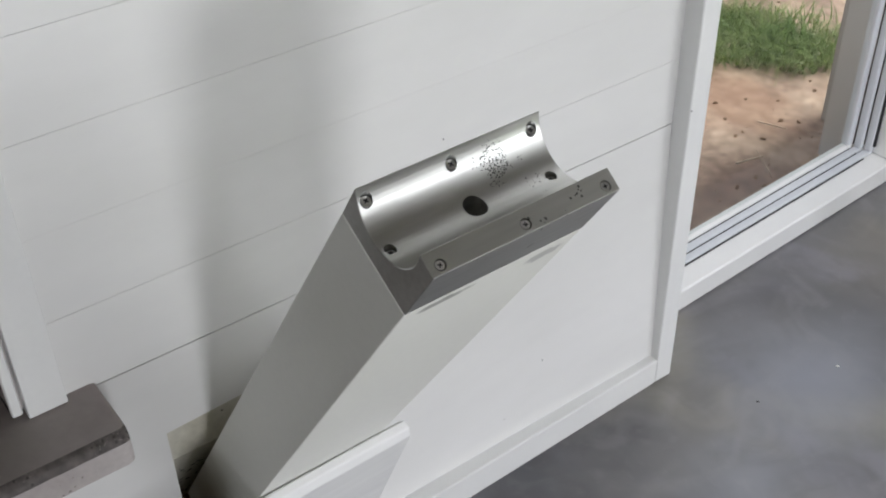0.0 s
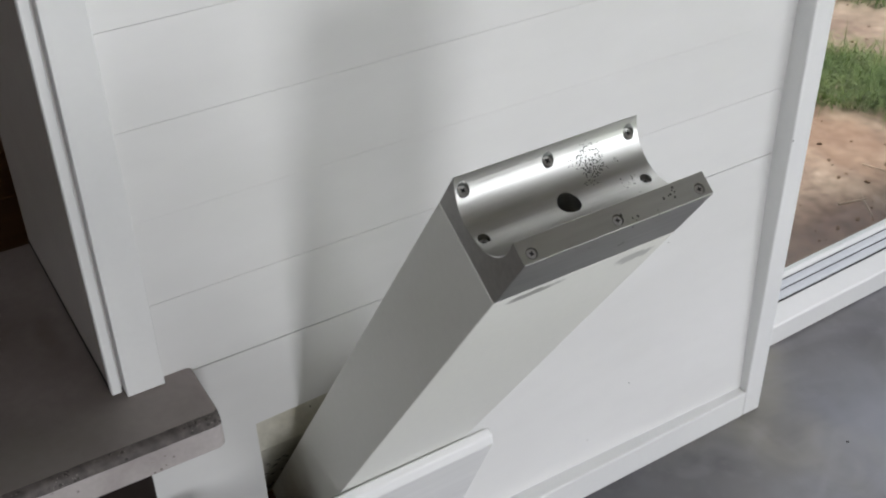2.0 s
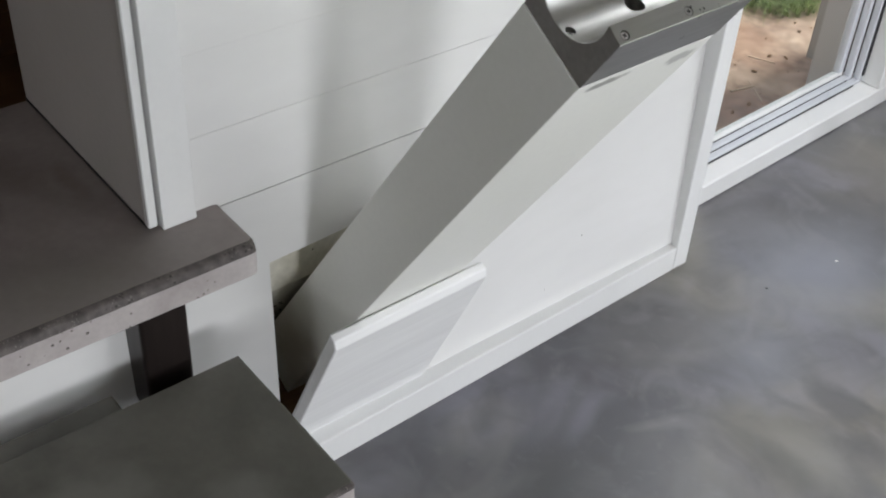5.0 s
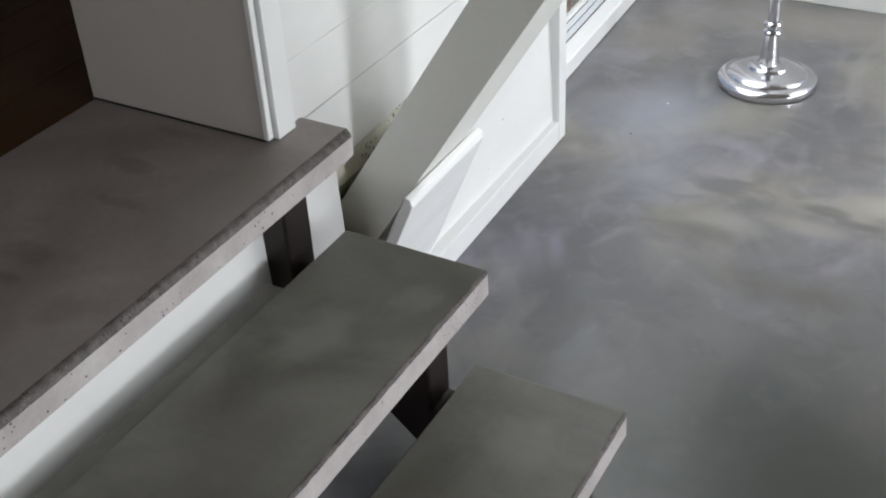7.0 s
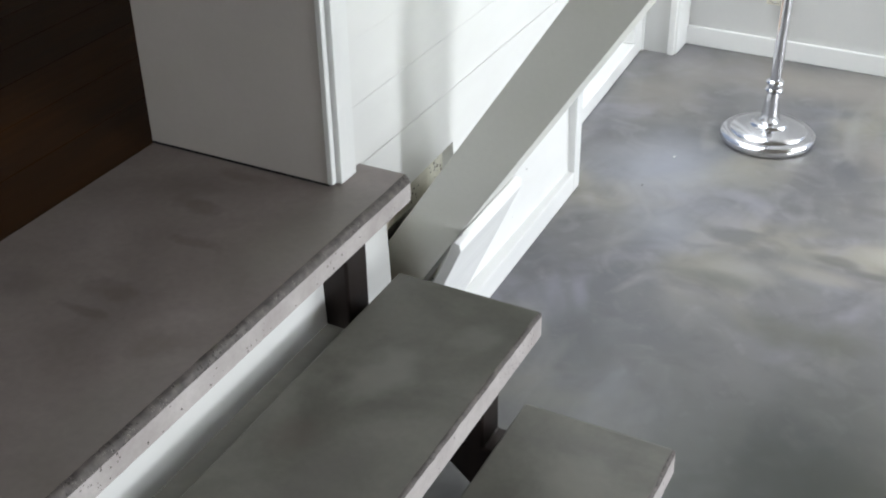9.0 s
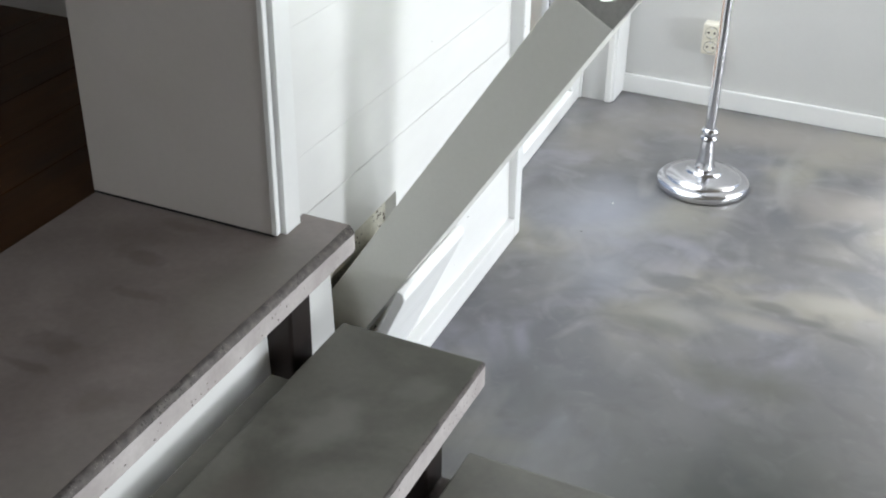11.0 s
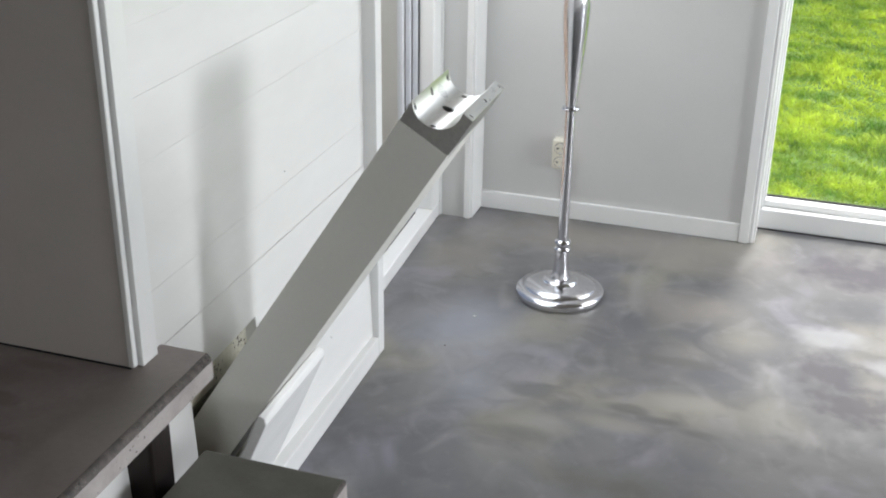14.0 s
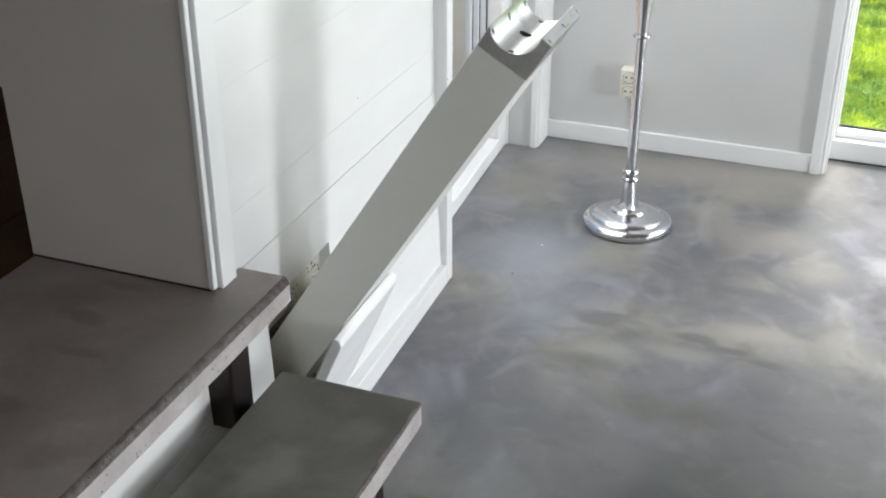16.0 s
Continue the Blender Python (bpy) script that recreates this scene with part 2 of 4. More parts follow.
def polished_floor():
    """Trowelled concrete: broad soft clouds in warm and cool grey, faint arcs of the trowel, uneven gloss."""
    m = bpy.data.materials.new("polished_concrete")
    m.use_nodes = True
    n, l = m.node_tree.nodes, m.node_tree.links
    bsdf = n["Principled BSDF"]
    geo, mp = n.new("ShaderNodeNewGeometry"), n.new("ShaderNodeMapping")
    mp.inputs["Location"].default_value = (0.0, 0.0, 0.37)
    l.new(geo.outputs["Position"], mp.inputs["Vector"])

    def cloud(scale, detail, lo, hi, distortion=0.0, shift=0.0, stretch=(1, 1, 1), turn=0.0):
        mv = n.new("ShaderNodeMapping")
        mv.inputs["Location"].default_value = (shift, shift * 0.7, shift)
        mv.inputs["Rotation"].default_value = (0, 0, turn)
        mv.inputs["Scale"].default_value = stretch
        l.new(mp.outputs["Vector"], mv.inputs["Vector"])
        nz = n.new("ShaderNodeTexNoise")
        nz.inputs["Scale"].default_value, nz.inputs["Detail"].default_value = scale, detail
        nz.inputs["Roughness"].default_value, nz.inputs["Distortion"].default_value = 0.45, distortion
        l.new(mv.outputs["Vector"], nz.inputs["Vector"])
        rg = n.new("ShaderNodeMapRange")
        rg.interpolation_type = "SMOOTHSTEP"
        rg.inputs["From Min"].default_value, rg.inputs["From Max"].default_value = lo, hi
        l.new(nz.outputs["Fac"], rg.inputs["Value"])
        return rg.outputs["Result"]

    def layer(src, colour, fac, amount):
        mul = n.new("ShaderNodeMath")
        mul.operation = "MULTIPLY"
        l.new(fac, mul.inputs[0])
        mul.inputs[1].default_value = amount
        mix = n.new("ShaderNodeMix")
        mix.data_type = "RGBA"
        l.new(mul.outputs["Value"], mix.inputs["Factor"])
        if src is None:
            mix.inputs["A"].default_value = FLOOR_MEAN
        else:
            l.new(src, mix.inputs["A"])
        mix.inputs["B"].default_value = (*colour, 1)
        return mix.outputs["Result"]

    c = layer(None, (0.105, 0.107, 0.118), cloud(2.3, 3.0, 0.40, 0.68, 0.8), 0.8)
    c = layer(c, (0.27, 0.255, 0.215), cloud(2.0, 2.5, 0.47, 0.70, 0.7, 3.1), 0.75)
    c = layer(c, (0.262, 0.258, 0.302), cloud(3.3, 3.0, 0.48, 0.74, 0.9, 7.7), 0.6)
    c = layer(c, (0.105, 0.10, 0.105), cloud(6.5, 3.5, 0.48, 0.76, 1.2, 11.3), 0.5)
    c = layer(c, (0.29, 0.285, 0.275), cloud(5.0, 3.0, 0.55, 0.80, 1.4, 5.9, (1.0, 0.35, 1.0), 0.9), 0.65)
    c = layer(c, (0.30, 0.292, 0.30), cloud(9.5, 3.5, 0.52, 0.76, 1.0, 6.3), 0.30)
    c = layer(c, (0.10, 0.098, 0.102), cloud(11.0, 3.5, 0.54, 0.78, 1.0, 8.1), 0.28)
    c = layer(c, (0.31, 0.31, 0.31), cloud(38.0, 3.0, 0.56, 0.86, 0.4, 1.7), 0.16)
    c = layer(c, (0.09, 0.09, 0.09), cloud(24.0, 3.0, 0.54, 0.84, 0.4, 2.9), 0.16)
    l.new(c, bsdf.inputs["Base Color"])
    gloss = n.new("ShaderNodeMapRange")
    gloss.inputs["To Min"].default_value, gloss.inputs["To Max"].default_value = 0.285, 0.37
    l.new(cloud(3.0, 3.0, 0.3, 0.7, 0.6, 9.0), gloss.inputs["Value"])
    l.new(gloss.outputs["Result"], bsdf.inputs["Roughness"])
    bsdf.inputs["Specular IOR Level"].default_value = 0.28
    return m


FLOOR_MEAN = (0.168, 0.165, 0.166, 1)
FLOOR = polished_floor()
# cloudy stains of the concrete, with some light and shade painted among them
for colour, at, size, strength, ragged, scale, soft in (
        ((0.30, 0.31, 0.355), (0.20, 1.28), (0.26, 0.32), 0.75, 0.35, 5.0, 1.1),
        ((0.30, 0.31, 0.345), (0.30, 1.00), (0.16, 0.16), 0.5, 0.4, 7.0, 1.0),
        ((0.27, 0.245, 0.22), (0.50, 1.98), (0.75, 0.22), 0.65, 0.4, 5.0, 1.0),
        ((0.28, 0.255, 0.225), (0.06, 1.75), (0.20, 0.30), 0.5, 0.4, 6.0, 1.0),
        ((0.31, 0.30, 0.27), (0.52, 0.88), (0.10, 0.08), 0.5, 0.5, 9.0, 0.8),
        ((0.36, 0.36, 0.37), (1.16, 1.54), (0.12, 0.09), 0.6, 0.7, 11.0, 0.7),
        ((0.36, 0.355, 0.36), (1.34, 1.42), (0.13, 0.07), 0.6, 0.5, 9.0, 0.7),
        ((0.085, 0.076, 0.092), (1.24, 1.99), (0.22, 0.13), 0.8, 1.0, 13.0, 0.7),
        ((0.085, 0.077, 0.09), (1.16, 1.36), (0.12, 0.12), 0.75, 1.1, 17.0, 0.7),
        ((0.085, 0.077, 0.088), (1.24, 1.20), (0.16, 0.10), 0.75, 1.1, 16.0, 0.7),
        # warm sunlit area and two lit wedges, painted into the colour
        ((0.275, 0.252, 0.235), (0.75, 1.60), (0.24, 0.17), 0.75, 0.4, 6.0, 1.0),
        ((0.30, 0.283, 0.25), (0.83, 1.08), (0.17, 0.06), 0.7, 0.4, 8.0, 0.8),
        ((0.29, 0.275, 0.24), (0.68, 0.93), (0.17, 0.05), 0.6, 0.4, 8.0, 0.8),
        ((0.105, 0.105, 0.085), (0.70, 0.68), (0.20, 0.10), 0.7, 0.5, 8.0, 0.8),
        ((0.11, 0.11, 0.10), (0.46, 0.82), (0.13, 0.06), 0.6, 0.5, 10.0, 0.8),
        # soft shadow streaks across the sunlit area, painted into the colour
        ((0.10, 0.095, 0.092), (0.70, 1.01), (0.075, 0.028), 0.6, 0.4, 10.0, 0.7),
        ((0.10, 0.095, 0.092), (0.79, 0.982), (0.075, 0.026), 0.6, 0.4, 10.0, 0.7),
        ((0.10, 0.095, 0.092), (0.88, 0.952), (0.075, 0.026), 0.55, 0.4, 10.0, 0.7),
        ((0.11, 0.105, 0.10), (0.79, 1.28), (0.20, 0.035), 0.6, 0.4, 8.0, 0.7),
        ((0.10, 0.10, 0.105), (0.46, 1.02), (0.09, 0.05), 0.6, 0.5, 14.0, 0.6),
        # dimmer foreground painted in as a broad dark greenish patch
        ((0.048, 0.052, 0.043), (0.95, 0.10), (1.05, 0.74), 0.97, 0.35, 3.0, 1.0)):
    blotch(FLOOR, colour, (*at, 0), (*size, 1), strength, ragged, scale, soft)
n, l = FLOOR.node_tree.nodes, FLOOR.node_tree.links
f_bsdf, f_src = base_link(FLOOR)
f_tone = n.new("ShaderNodeHueSaturation")
f_tone.inputs["Value"].default_value, f_tone.inputs["Saturation"].default_value = 0.95, 1.0
l.new(f_src, f_tone.inputs["Color"])
l.new(f_tone.outputs["Color"], f_bsdf.inputs["Base Color"])
f_bsdf.inputs["Coat Weight"].default_value, f_bsdf.inputs["Coat Roughness"].default_value = 0.06, 0.285   # wax polish
TREAD = material("cast_concrete", (0.077, 0.074, 0.060), (0.180, 0.174, 0.149), 5.0, (0.45, 0.60), bump=0.12, bump_scale=70, grain=0.06,
                 grain_scale=90, detail=8.0, distortion=0.5)
blotch(TREAD, (0.12, 0.11, 0.10), (0.25, -0.45, 0.36), (0.09, 0.14, 0.05), 0.5, 0.6, 12.0, 0.8)
for colour, at, size, strength in (((0.21, 0.205, 0.18), (0.20, -0.20, 0.36), (0.07, 0.10), 0.6), ((0.20, 0.195, 0.172), (0.30, -0.05, 0.36), (0.06, 0.06), 0.5),
                                   ((0.12, 0.094, 0.076), (0.30, -0.62, 0.36), (0.10, 0.12), 0.7), ((0.11, 0.09, 0.075), (0.16, -0.38, 0.36), (0.05, 0.07), 0.5),
                                   ((0.21, 0.20, 0.172), (0.50, -0.10, 0.18), (0.09, 0.08), 0.5), ((0.12, 0.10, 0.082), (0.44, -0.32, 0.18), (0.07, 0.10), 0.55)):
    blotch(TREAD, colour, at, (*size, 0.06), strength, 0.55, 16.0, 0.8)
LANDING = material("landing_concrete", (0.245, 0.208, 0.200), (0.345, 0.302, 0.292), 6.0, (0.4, 0.6), bump=0.12, bump_scale=60, grain=0.06,
                   grain_scale=80, detail=8.0, distortion=0.7)
for colour, at, size, strength, ragged, scale, soft in (
        ((0.215, 0.212, 0.180), (0.05, -0.12), (0.13, 0.28), 0.7, 0.4, 5.0, 1.0),        # greener, worn where one steps
        ((0.215, 0.210, 0.182), (0.05, -0.62), (0.10, 0.30), 0.5, 0.4, 6.0, 1.0),
        ((0.150, 0.118, 0.104), (-0.21, -0.10), (0.12, 0.07), 0.6, 0.6, 14.0, 0.9),       # brown smears
        ((0.125, 0.095, 0.085), (-0.161, -0.146), (0.055, 0.030), 0.7, 0.8, 26.0, 0.7),
        ((0.140, 0.100, 0.075), (-0.150, -0.040), (0.06, 0.022), 0.6, 0.7, 24.0, 0.8),
        ((0.125, 0.098, 0.088), (-0.094, -0.242), (0.055, 0.018), 0.6, 0.8, 30.0, 0.7),
        ((0.340, 0.305, 0.300), (-0.24, -0.24), (0.09, 0.05), 0.5, 0.6, 14.0, 0.9),
        ((0.125, 0.098, 0.090), (-0.115, -0.405), (0.060, 0.035), 0.65, 0.8, 26.0, 0.7),
        ((0.115, 0.092, 0.085), (-0.122, -0.455), (0.060, 0.014), 0.7, 0.7, 28.0, 0.6),
        ((0.140, 0.112, 0.095), (0.010, -0.480), (0.06, 0.05), 0.55, 0.8, 22.0, 0.8),
        ((0.145, 0.118, 0.108), (-0.255, -0.435), (0.07, 0.05), 0.5, 0.7, 18.0, 0.9),
        ((0.140, 0.115, 0.104), (-0.12, -0.72), (0.14, 0.09), 0.5, 0.7, 12.0, 0.9)):
    blotch(LANDING, colour, (*at, 0.54), (*size, 0.2), strength * 0.6, ragged, scale, soft)
NOSE = material("raw_concrete_edge", (0.35, 0.315, 0.305), (0.48, 0.445, 0.435), 14.0, (0.6, 0.8), bump=0.3, bump_scale=120, grain=0.06,
                grain_scale=140)
spots(NOSE, (0.10, 0.085, 0.075), 120, 0.19, strength=0.85, threshold=0.53)
spots(NOSE, (0.06, 0.05, 0.045), 46, 0.10, strength=0.9, threshold=0.46)
ARRIS = material("worn_concrete_arris", (0.045, 0.038, 0.036), (0.13, 0.112, 0.105), 60.0, (0.55, 0.75), bump=0.5, bump_scale=160, grain=0.15,
                 grain_scale=200)
spots(ARRIS, (0.03, 0.025, 0.022), 150, 0.30, strength=0.9, threshold=0.52)
spots(ARRIS, (0.30, 0.27, 0.255), 300, 0.24, strength=0.5, threshold=0.56)
STRINGER = material("dark_mill_steel", (0.012, 0.010, 0.010), (0.045, 0.032, 0.028), 9.0, (0.3, 0.5), metal=0.6, bump=0.08, stretch=(1, 1, 0.2),
                    grain=0.2, grain_scale=60)
ARM = material("grey_white_enamel", (0.83, 0.828, 0.775), (0.87, 0.868, 0.825), 4.0, (0.3, 0.42), bump=0.04, bump_scale=80, grain=0.015)
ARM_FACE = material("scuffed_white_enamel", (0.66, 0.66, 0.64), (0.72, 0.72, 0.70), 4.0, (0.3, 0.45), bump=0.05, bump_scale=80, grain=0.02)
STEEL = material("brushed_steel", (0.50, 0.50, 0.475), (0.62, 0.62, 0.60), 9.0, (0.31, 0.38), metal=1.0, bump=0.03, bump_scale=240,
                 stretch=(1, 0.12, 1), grain=0.08, grain_scale=160)
CHROME = material("chrome", (0.60, 0.60, 0.63), (0.70, 0.70, 0.73), 6.0, (0.15, 0.22), metal=1.0, grain=0.05, grain_scale=70)
ZINC = material("zinc_screw", (0.66, 0.66, 0.66), (0.80, 0.80, 0.80), 90.0, (0.29, 0.38), metal=1.0)
BLACK = material("black_rubber", (0.012, 0.012, 0.013), (0.02, 0.02, 0.021), 20.0, (0.6, 0.8))
PLASTER = material("grimy_plaster", (0.50, 0.475, 0.39), (0.72, 0.70, 0.62), 10.0, (0.7, 0.9), bump=0.4, bump_scale=60, grain=0.1, grain_scale=90)
spots(PLASTER, (0.07, 0.055, 0.04), 110, 0.30, strength=0.85, threshold=0.585)
spots(PLASTER, (0.10, 0.08, 0.06), 55, 0.12, strength=0.8, threshold=0.52)
spots(PLASTER, (0.06, 0.045, 0.03), 80, 0.30, strength=0.9, threshold=0.53)
RAW_WOOD = material("raw_pine", (0.20, 0.11, 0.05), (0.32, 0.19, 0.09), 12.0, (0.6, 0.8), bump=0.2, stretch=(1, 0.15, 1), grain=0.15)
FLAP_PAINT = material("streaky_white_paint", (0.84, 0.84, 0.84), (0.90, 0.90, 0.90), 34.0, (0.4, 0.55), bump=0.2, bump_scale=50, stretch=(1, 0.07, 1), grain=0.03)
ALU = material("grey_aluminium", (0.58, 0.60, 0.64), (0.66, 0.68, 0.71), 8.0, (0.35, 0.5), metal=0.0, grain=0.03)
WHITE_PLASTIC = material("white_plastic", (0.74, 0.73, 0.70), (0.78, 0.77, 0.74), 20.0, (0.3, 0.4))
CREAM = material("cream_plastic", (0.72, 0.69, 0.59), (0.76, 0.73, 0.64), 20.0, (0.3, 0.4))
GAP_GREY = material("shadow_gap_grey", (0.16, 0.155, 0.15), (0.20, 0.195, 0.19), 20.0, (0.5, 0.6))
HALL_WOOD = material("dark_stained_oak", (0.055, 0.022, 0.007), (0.12, 0.051, 0.015), 7.0, (0.35, 0.5), bump=0.1, stretch=(1, 0.12, 1), grain=0.2,
                     grain_scale=50, random=0.2)
GLASS = pane_glass("window_glass")


def leafy(m, share=0.45):
    """Lets part of the light through the blades, as thin leaves do."""
    n, l = m.node_tree.nodes, m.node_tree.links
    bsdf, src = base_link(m)
    thin, mix = n.new("ShaderNodeBsdfTranslucent"), n.new("ShaderNodeMixShader")
    l.new(src, thin.inputs["Color"])
    mix.inputs["Fac"].default_value = share
    l.new(bsdf.outputs["BSDF"], mix.inputs[1])
    l.new(thin.outputs["BSDF"], mix.inputs[2])
    l.new(mix.outputs["Shader"], n["Material Output"].inputs["Surface"])
    return m


BLADE = leafy(material("grass_blade", (0.20, 0.38, 0.06), (0.74, 0.86, 0.10), 6.0, (0.5, 0.7), grain=0.35, grain_scale=26, lo=0.34, hi=0.6, detail=8.0))
spots(BLADE, (0.55, 0.47, 0.22), 30, 0.22, strength=0.7, threshold=0.56)
DRY_BLADE = leafy(material("coarse_grass_blade", (0.12, 0.22, 0.05), (0.30, 0.38, 0.15), 6.0, (0.5, 0.7), grain=0.25, grain_scale=30))
SOIL = material("bare_soil", (0.27, 0.185, 0.145), (0.52, 0.40, 0.31), 7.0, (0.85, 0.98), bump=0.9, bump_scale=26, grain=0.35, grain_scale=34,
                detail=8.0)
CLOD = material("soil_clod", (0.22, 0.14, 0.09), (0.38, 0.27, 0.19), 9.0, (0.85, 0.98), bump=0.5, grain=0.2)
STICK = material("pale_dry_twig", (0.50, 0.41, 0.32), (0.66, 0.56, 0.45), 30.0, (0.7, 0.9))
OUTER = material("outside_render", (0.40, 0.395, 0.38), (0.48, 0.47, 0.45), 5.0, (0.7, 0.9), bump=0.2)

# soil near the west window turns to lawn north of the house
n, l = SOIL.node_tree.nodes, SOIL.node_tree.links
g_bsdf, g_src = base_link(SOIL)
g_geo, g_sep, g_noise = n.new("ShaderNodeNewGeometry"), n.new("ShaderNodeSeparateXYZ"), n.new("ShaderNodeTexNoise")
g_noise.inputs["Scale"].default_value = 2.5
l.new(g_geo.outputs["Position"], g_sep.inputs["Vector"])
l.new(g_geo.outputs["Position"], g_noise.inputs["Vector"])
g_add = n.new("ShaderNodeMath")
g_add.operation = "ADD"
l.new(g_sep.outputs["X"], g_add.inputs[0])
l.new(g_noise.outputs["Fac"], g_add.inputs[1])
g_map = n.new("ShaderNodeMapRange")
g_map.inputs["From Min"].default_value, g_map.inputs["From Max"].default_value = 0.55, 0.85
l.new(g_add.outputs["Value"], g_map.inputs["Value"])
g_mix = n.new("ShaderNodeMix")
g_mix.data_type = "RGBA"
g_mix.inputs["B"].default_value = (0.16, 0.27, 0.05, 1)
l.new(g_map.outputs["Result"], g_mix.inputs["Factor"])
l.new(g_src, g_mix.inputs["A"])
l.new(g_mix.outputs["Result"], g_bsdf.inputs["Base Color"])
blotch(SOIL, (0.56, 0.46, 0.34), (-1.5, 3.2, -0.1), (0.8, 0.75, 1), 0.85, 0.4, 5.0, 0.7)      # pale dry sand further out
blotch(SOIL, (0.33, 0.185, 0.115), (-0.75, 2.05, -0.1), (0.35, 0.16, 1), 0.45, 0.5, 9.0, 0.6)    # rust-red earth
blotch(SOIL, (0.125, 0.085, 0.08), (-0.36, 1.66, -0.1), (0.25, 0.40, 1), 0.3, 0.4, 12.0, 0.7)  # shade of the house, painted darker by the wall

# ---------------------------------------------------------------- plan
LAND = 0.54           # landing above the room's floor
WALL_END = 1.088      # where the boarded wall stops
NORTH = 2.129         # inner face of the north wall
SOUTH, CEIL = -2.9, 2.45
HALL_W = -2.2
U = Vector((0.543, 0, 0.84))          # the way the arm slides out
R0, R1, RT, RB = 0.163, 0.435, 0.422, 0.055   # the hatch's opening: y from, to, top, bottom

# ground and floors
bm = bmesh.new()
s = 300.0
bm.faces.new([bm.verts.new(p) for p in ((-s, -s, -0.10), (s, -s, -0.10), (s, s, -0.10), (-s, s, -0.10))])
structure("ground", bm, SOIL, "bare reddish soil turning into green lawn outside", "ground")
structure("floor", boxed(-0.115, EAST, SOUTH, 2.30, -0.09, 0.0), FLOOR, "smooth grey polished concrete floor with cloudy mottling, light and shade painted in", "floor")

hall_floor = structure("hall_floor", boxed(HALL_W, -0.371, SOUTH, 0.70, 0.40, 0.515), RAW_WOOD, "dark stained wooden floor of the raised hall", "floor")

# ceiling, shell walls
# the ceiling is out of view; its dark tone holds back bounced light
bm = boxed(-0.37, EAST + 0.2, SOUTH - 0.2, 2.4, CEIL, CEIL + 0.12)
box(bm, HALL_W - 0.2, -0.37, SOUTH - 0.2, 0.85, CEIL, CEIL + 0.12)
structure("ceiling", bm, DARK_CEILING, "plain unseen ceiling, dark brown to bounce little light", "ceiling")
bm = bmesh.new()
box(bm, -0.36, 0.908, NORTH, 2.38, -0.09, CEIL)
box(bm, 0.908, 2.35, NORTH, 2.38, 2.1, CEIL)
box(bm, 2.35, 2.75, NORTH, 2.38, -0.09, CEIL)
box(bm, 2.75, 4.35, NORTH, 2.38, 2.1, CEIL)
box(bm, 4.35, EAST, NORTH, 2.38, -0.09, CEIL)
box(bm, -0.36, -0.014, 2.010, NORTH, -0.09, CEIL)
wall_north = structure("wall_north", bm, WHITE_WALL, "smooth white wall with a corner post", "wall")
bm = bmesh.new()
box(bm, EAST, EAST + 0.2, SOUTH, -1.40, -0.09, CEIL)
box(bm, EAST, EAST + 0.2, 0.60, 2.38, -0.09, CEIL)
box(bm, EAST, EAST + 0.2, -1.40, 0.60, 2.1, CEIL)
box(bm, EAST, EAST + 0.2, -1.40, 0.60, -0.09, 0.25)
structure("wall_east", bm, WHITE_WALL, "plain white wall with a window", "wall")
structure("wall_south", boxed(HALL_W, EAST + 0.2, SOUTH - 0.2, SOUTH, -0.09, CEIL), BOUNCE_WHITE, "plain unseen wall, whitened to bounce light", "wall")
structure("hall_wall", boxed(HALL_W, -0.371, 0.70, 0.85, 0.40, CEIL), WHITE_WALL, "pale wall at the end of the dark hall", "wall")
structure("hall_side_wall", boxed(HALL_W - 0.2, HALL_W, SOUTH, 0.85, -0.09, CEIL), HALL_WOOD, "dark stained wooden side wall of the hall", "wall")

# boarded wall: core behind the cladding, hollow behind the hatch
bm = bmesh.new()
box(bm, -0.357, -0.020, 0.012, WALL_END, LAND, CEIL)
box(bm, -0.357, -0.020, 0.012, R0 - 0.02, -0.09, LAND - 0.055)
box(bm, -0.357, -0.020, R1 + 0.02, WALL_END, -0.09, LAND)
box(bm, -0.357, -0.270, R0 - 0.02, R1 + 0.02, -0.09, LAND)
box(bm, -0.357, -0.115, WALL_END, 2.01, 2.1, CEIL)
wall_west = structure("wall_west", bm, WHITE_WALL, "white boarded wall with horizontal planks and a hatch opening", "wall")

# lower panel with the hatch opening, running on under the landing
bm = bmesh.new()
box(bm, -0.020, 0.0, SOUTH, R0, -0.02, LAND - 0.052)
box(bm, -0.020, 0.0, 0.090, R0, LAND - 0.052, 0.532)
box(bm, -0.020, 0.0, R0, R1, RT, 0.532)
box(bm, -0.020, 0.0, R0, R1, -0.02, RB)
box(bm, -0.020, 0.0, R1, WALL_END - 0.004, -0.02, 0.532)
for v in bm.verts:
    if v.co.x > -0.01:
        v.co.x = 0.020 * (0.532 - max(v.co.z, 0.0)) / 0.532      # leans out towards the floor
    if abs(v.co.z - RT) < 0.0005 and abs(v.co.y - R0) < 0.0005:
        v.co.z -= 0.011                                          # the opening is cut out of level
part("lower_panel", bm, WHITE_BOARD, wall_west, "smooth white panel below the planks")

# chute behind the opening
k = U.x / U.z
bm = extruded([(-0.0205, RT + 0.02), (-0.0205, 0.335), (-0.0205 - k * 0.28, 0.055), (-0.0325 - k * 0.28, 0.055), (-0.0325, 0.345), (-0.0325, RT + 0.02)], R0 - 0.012, R1 + 0.012)
part("chute_back", bm, PLASTER, wall_west, "grimy sloping plaster back of the hatch opening")
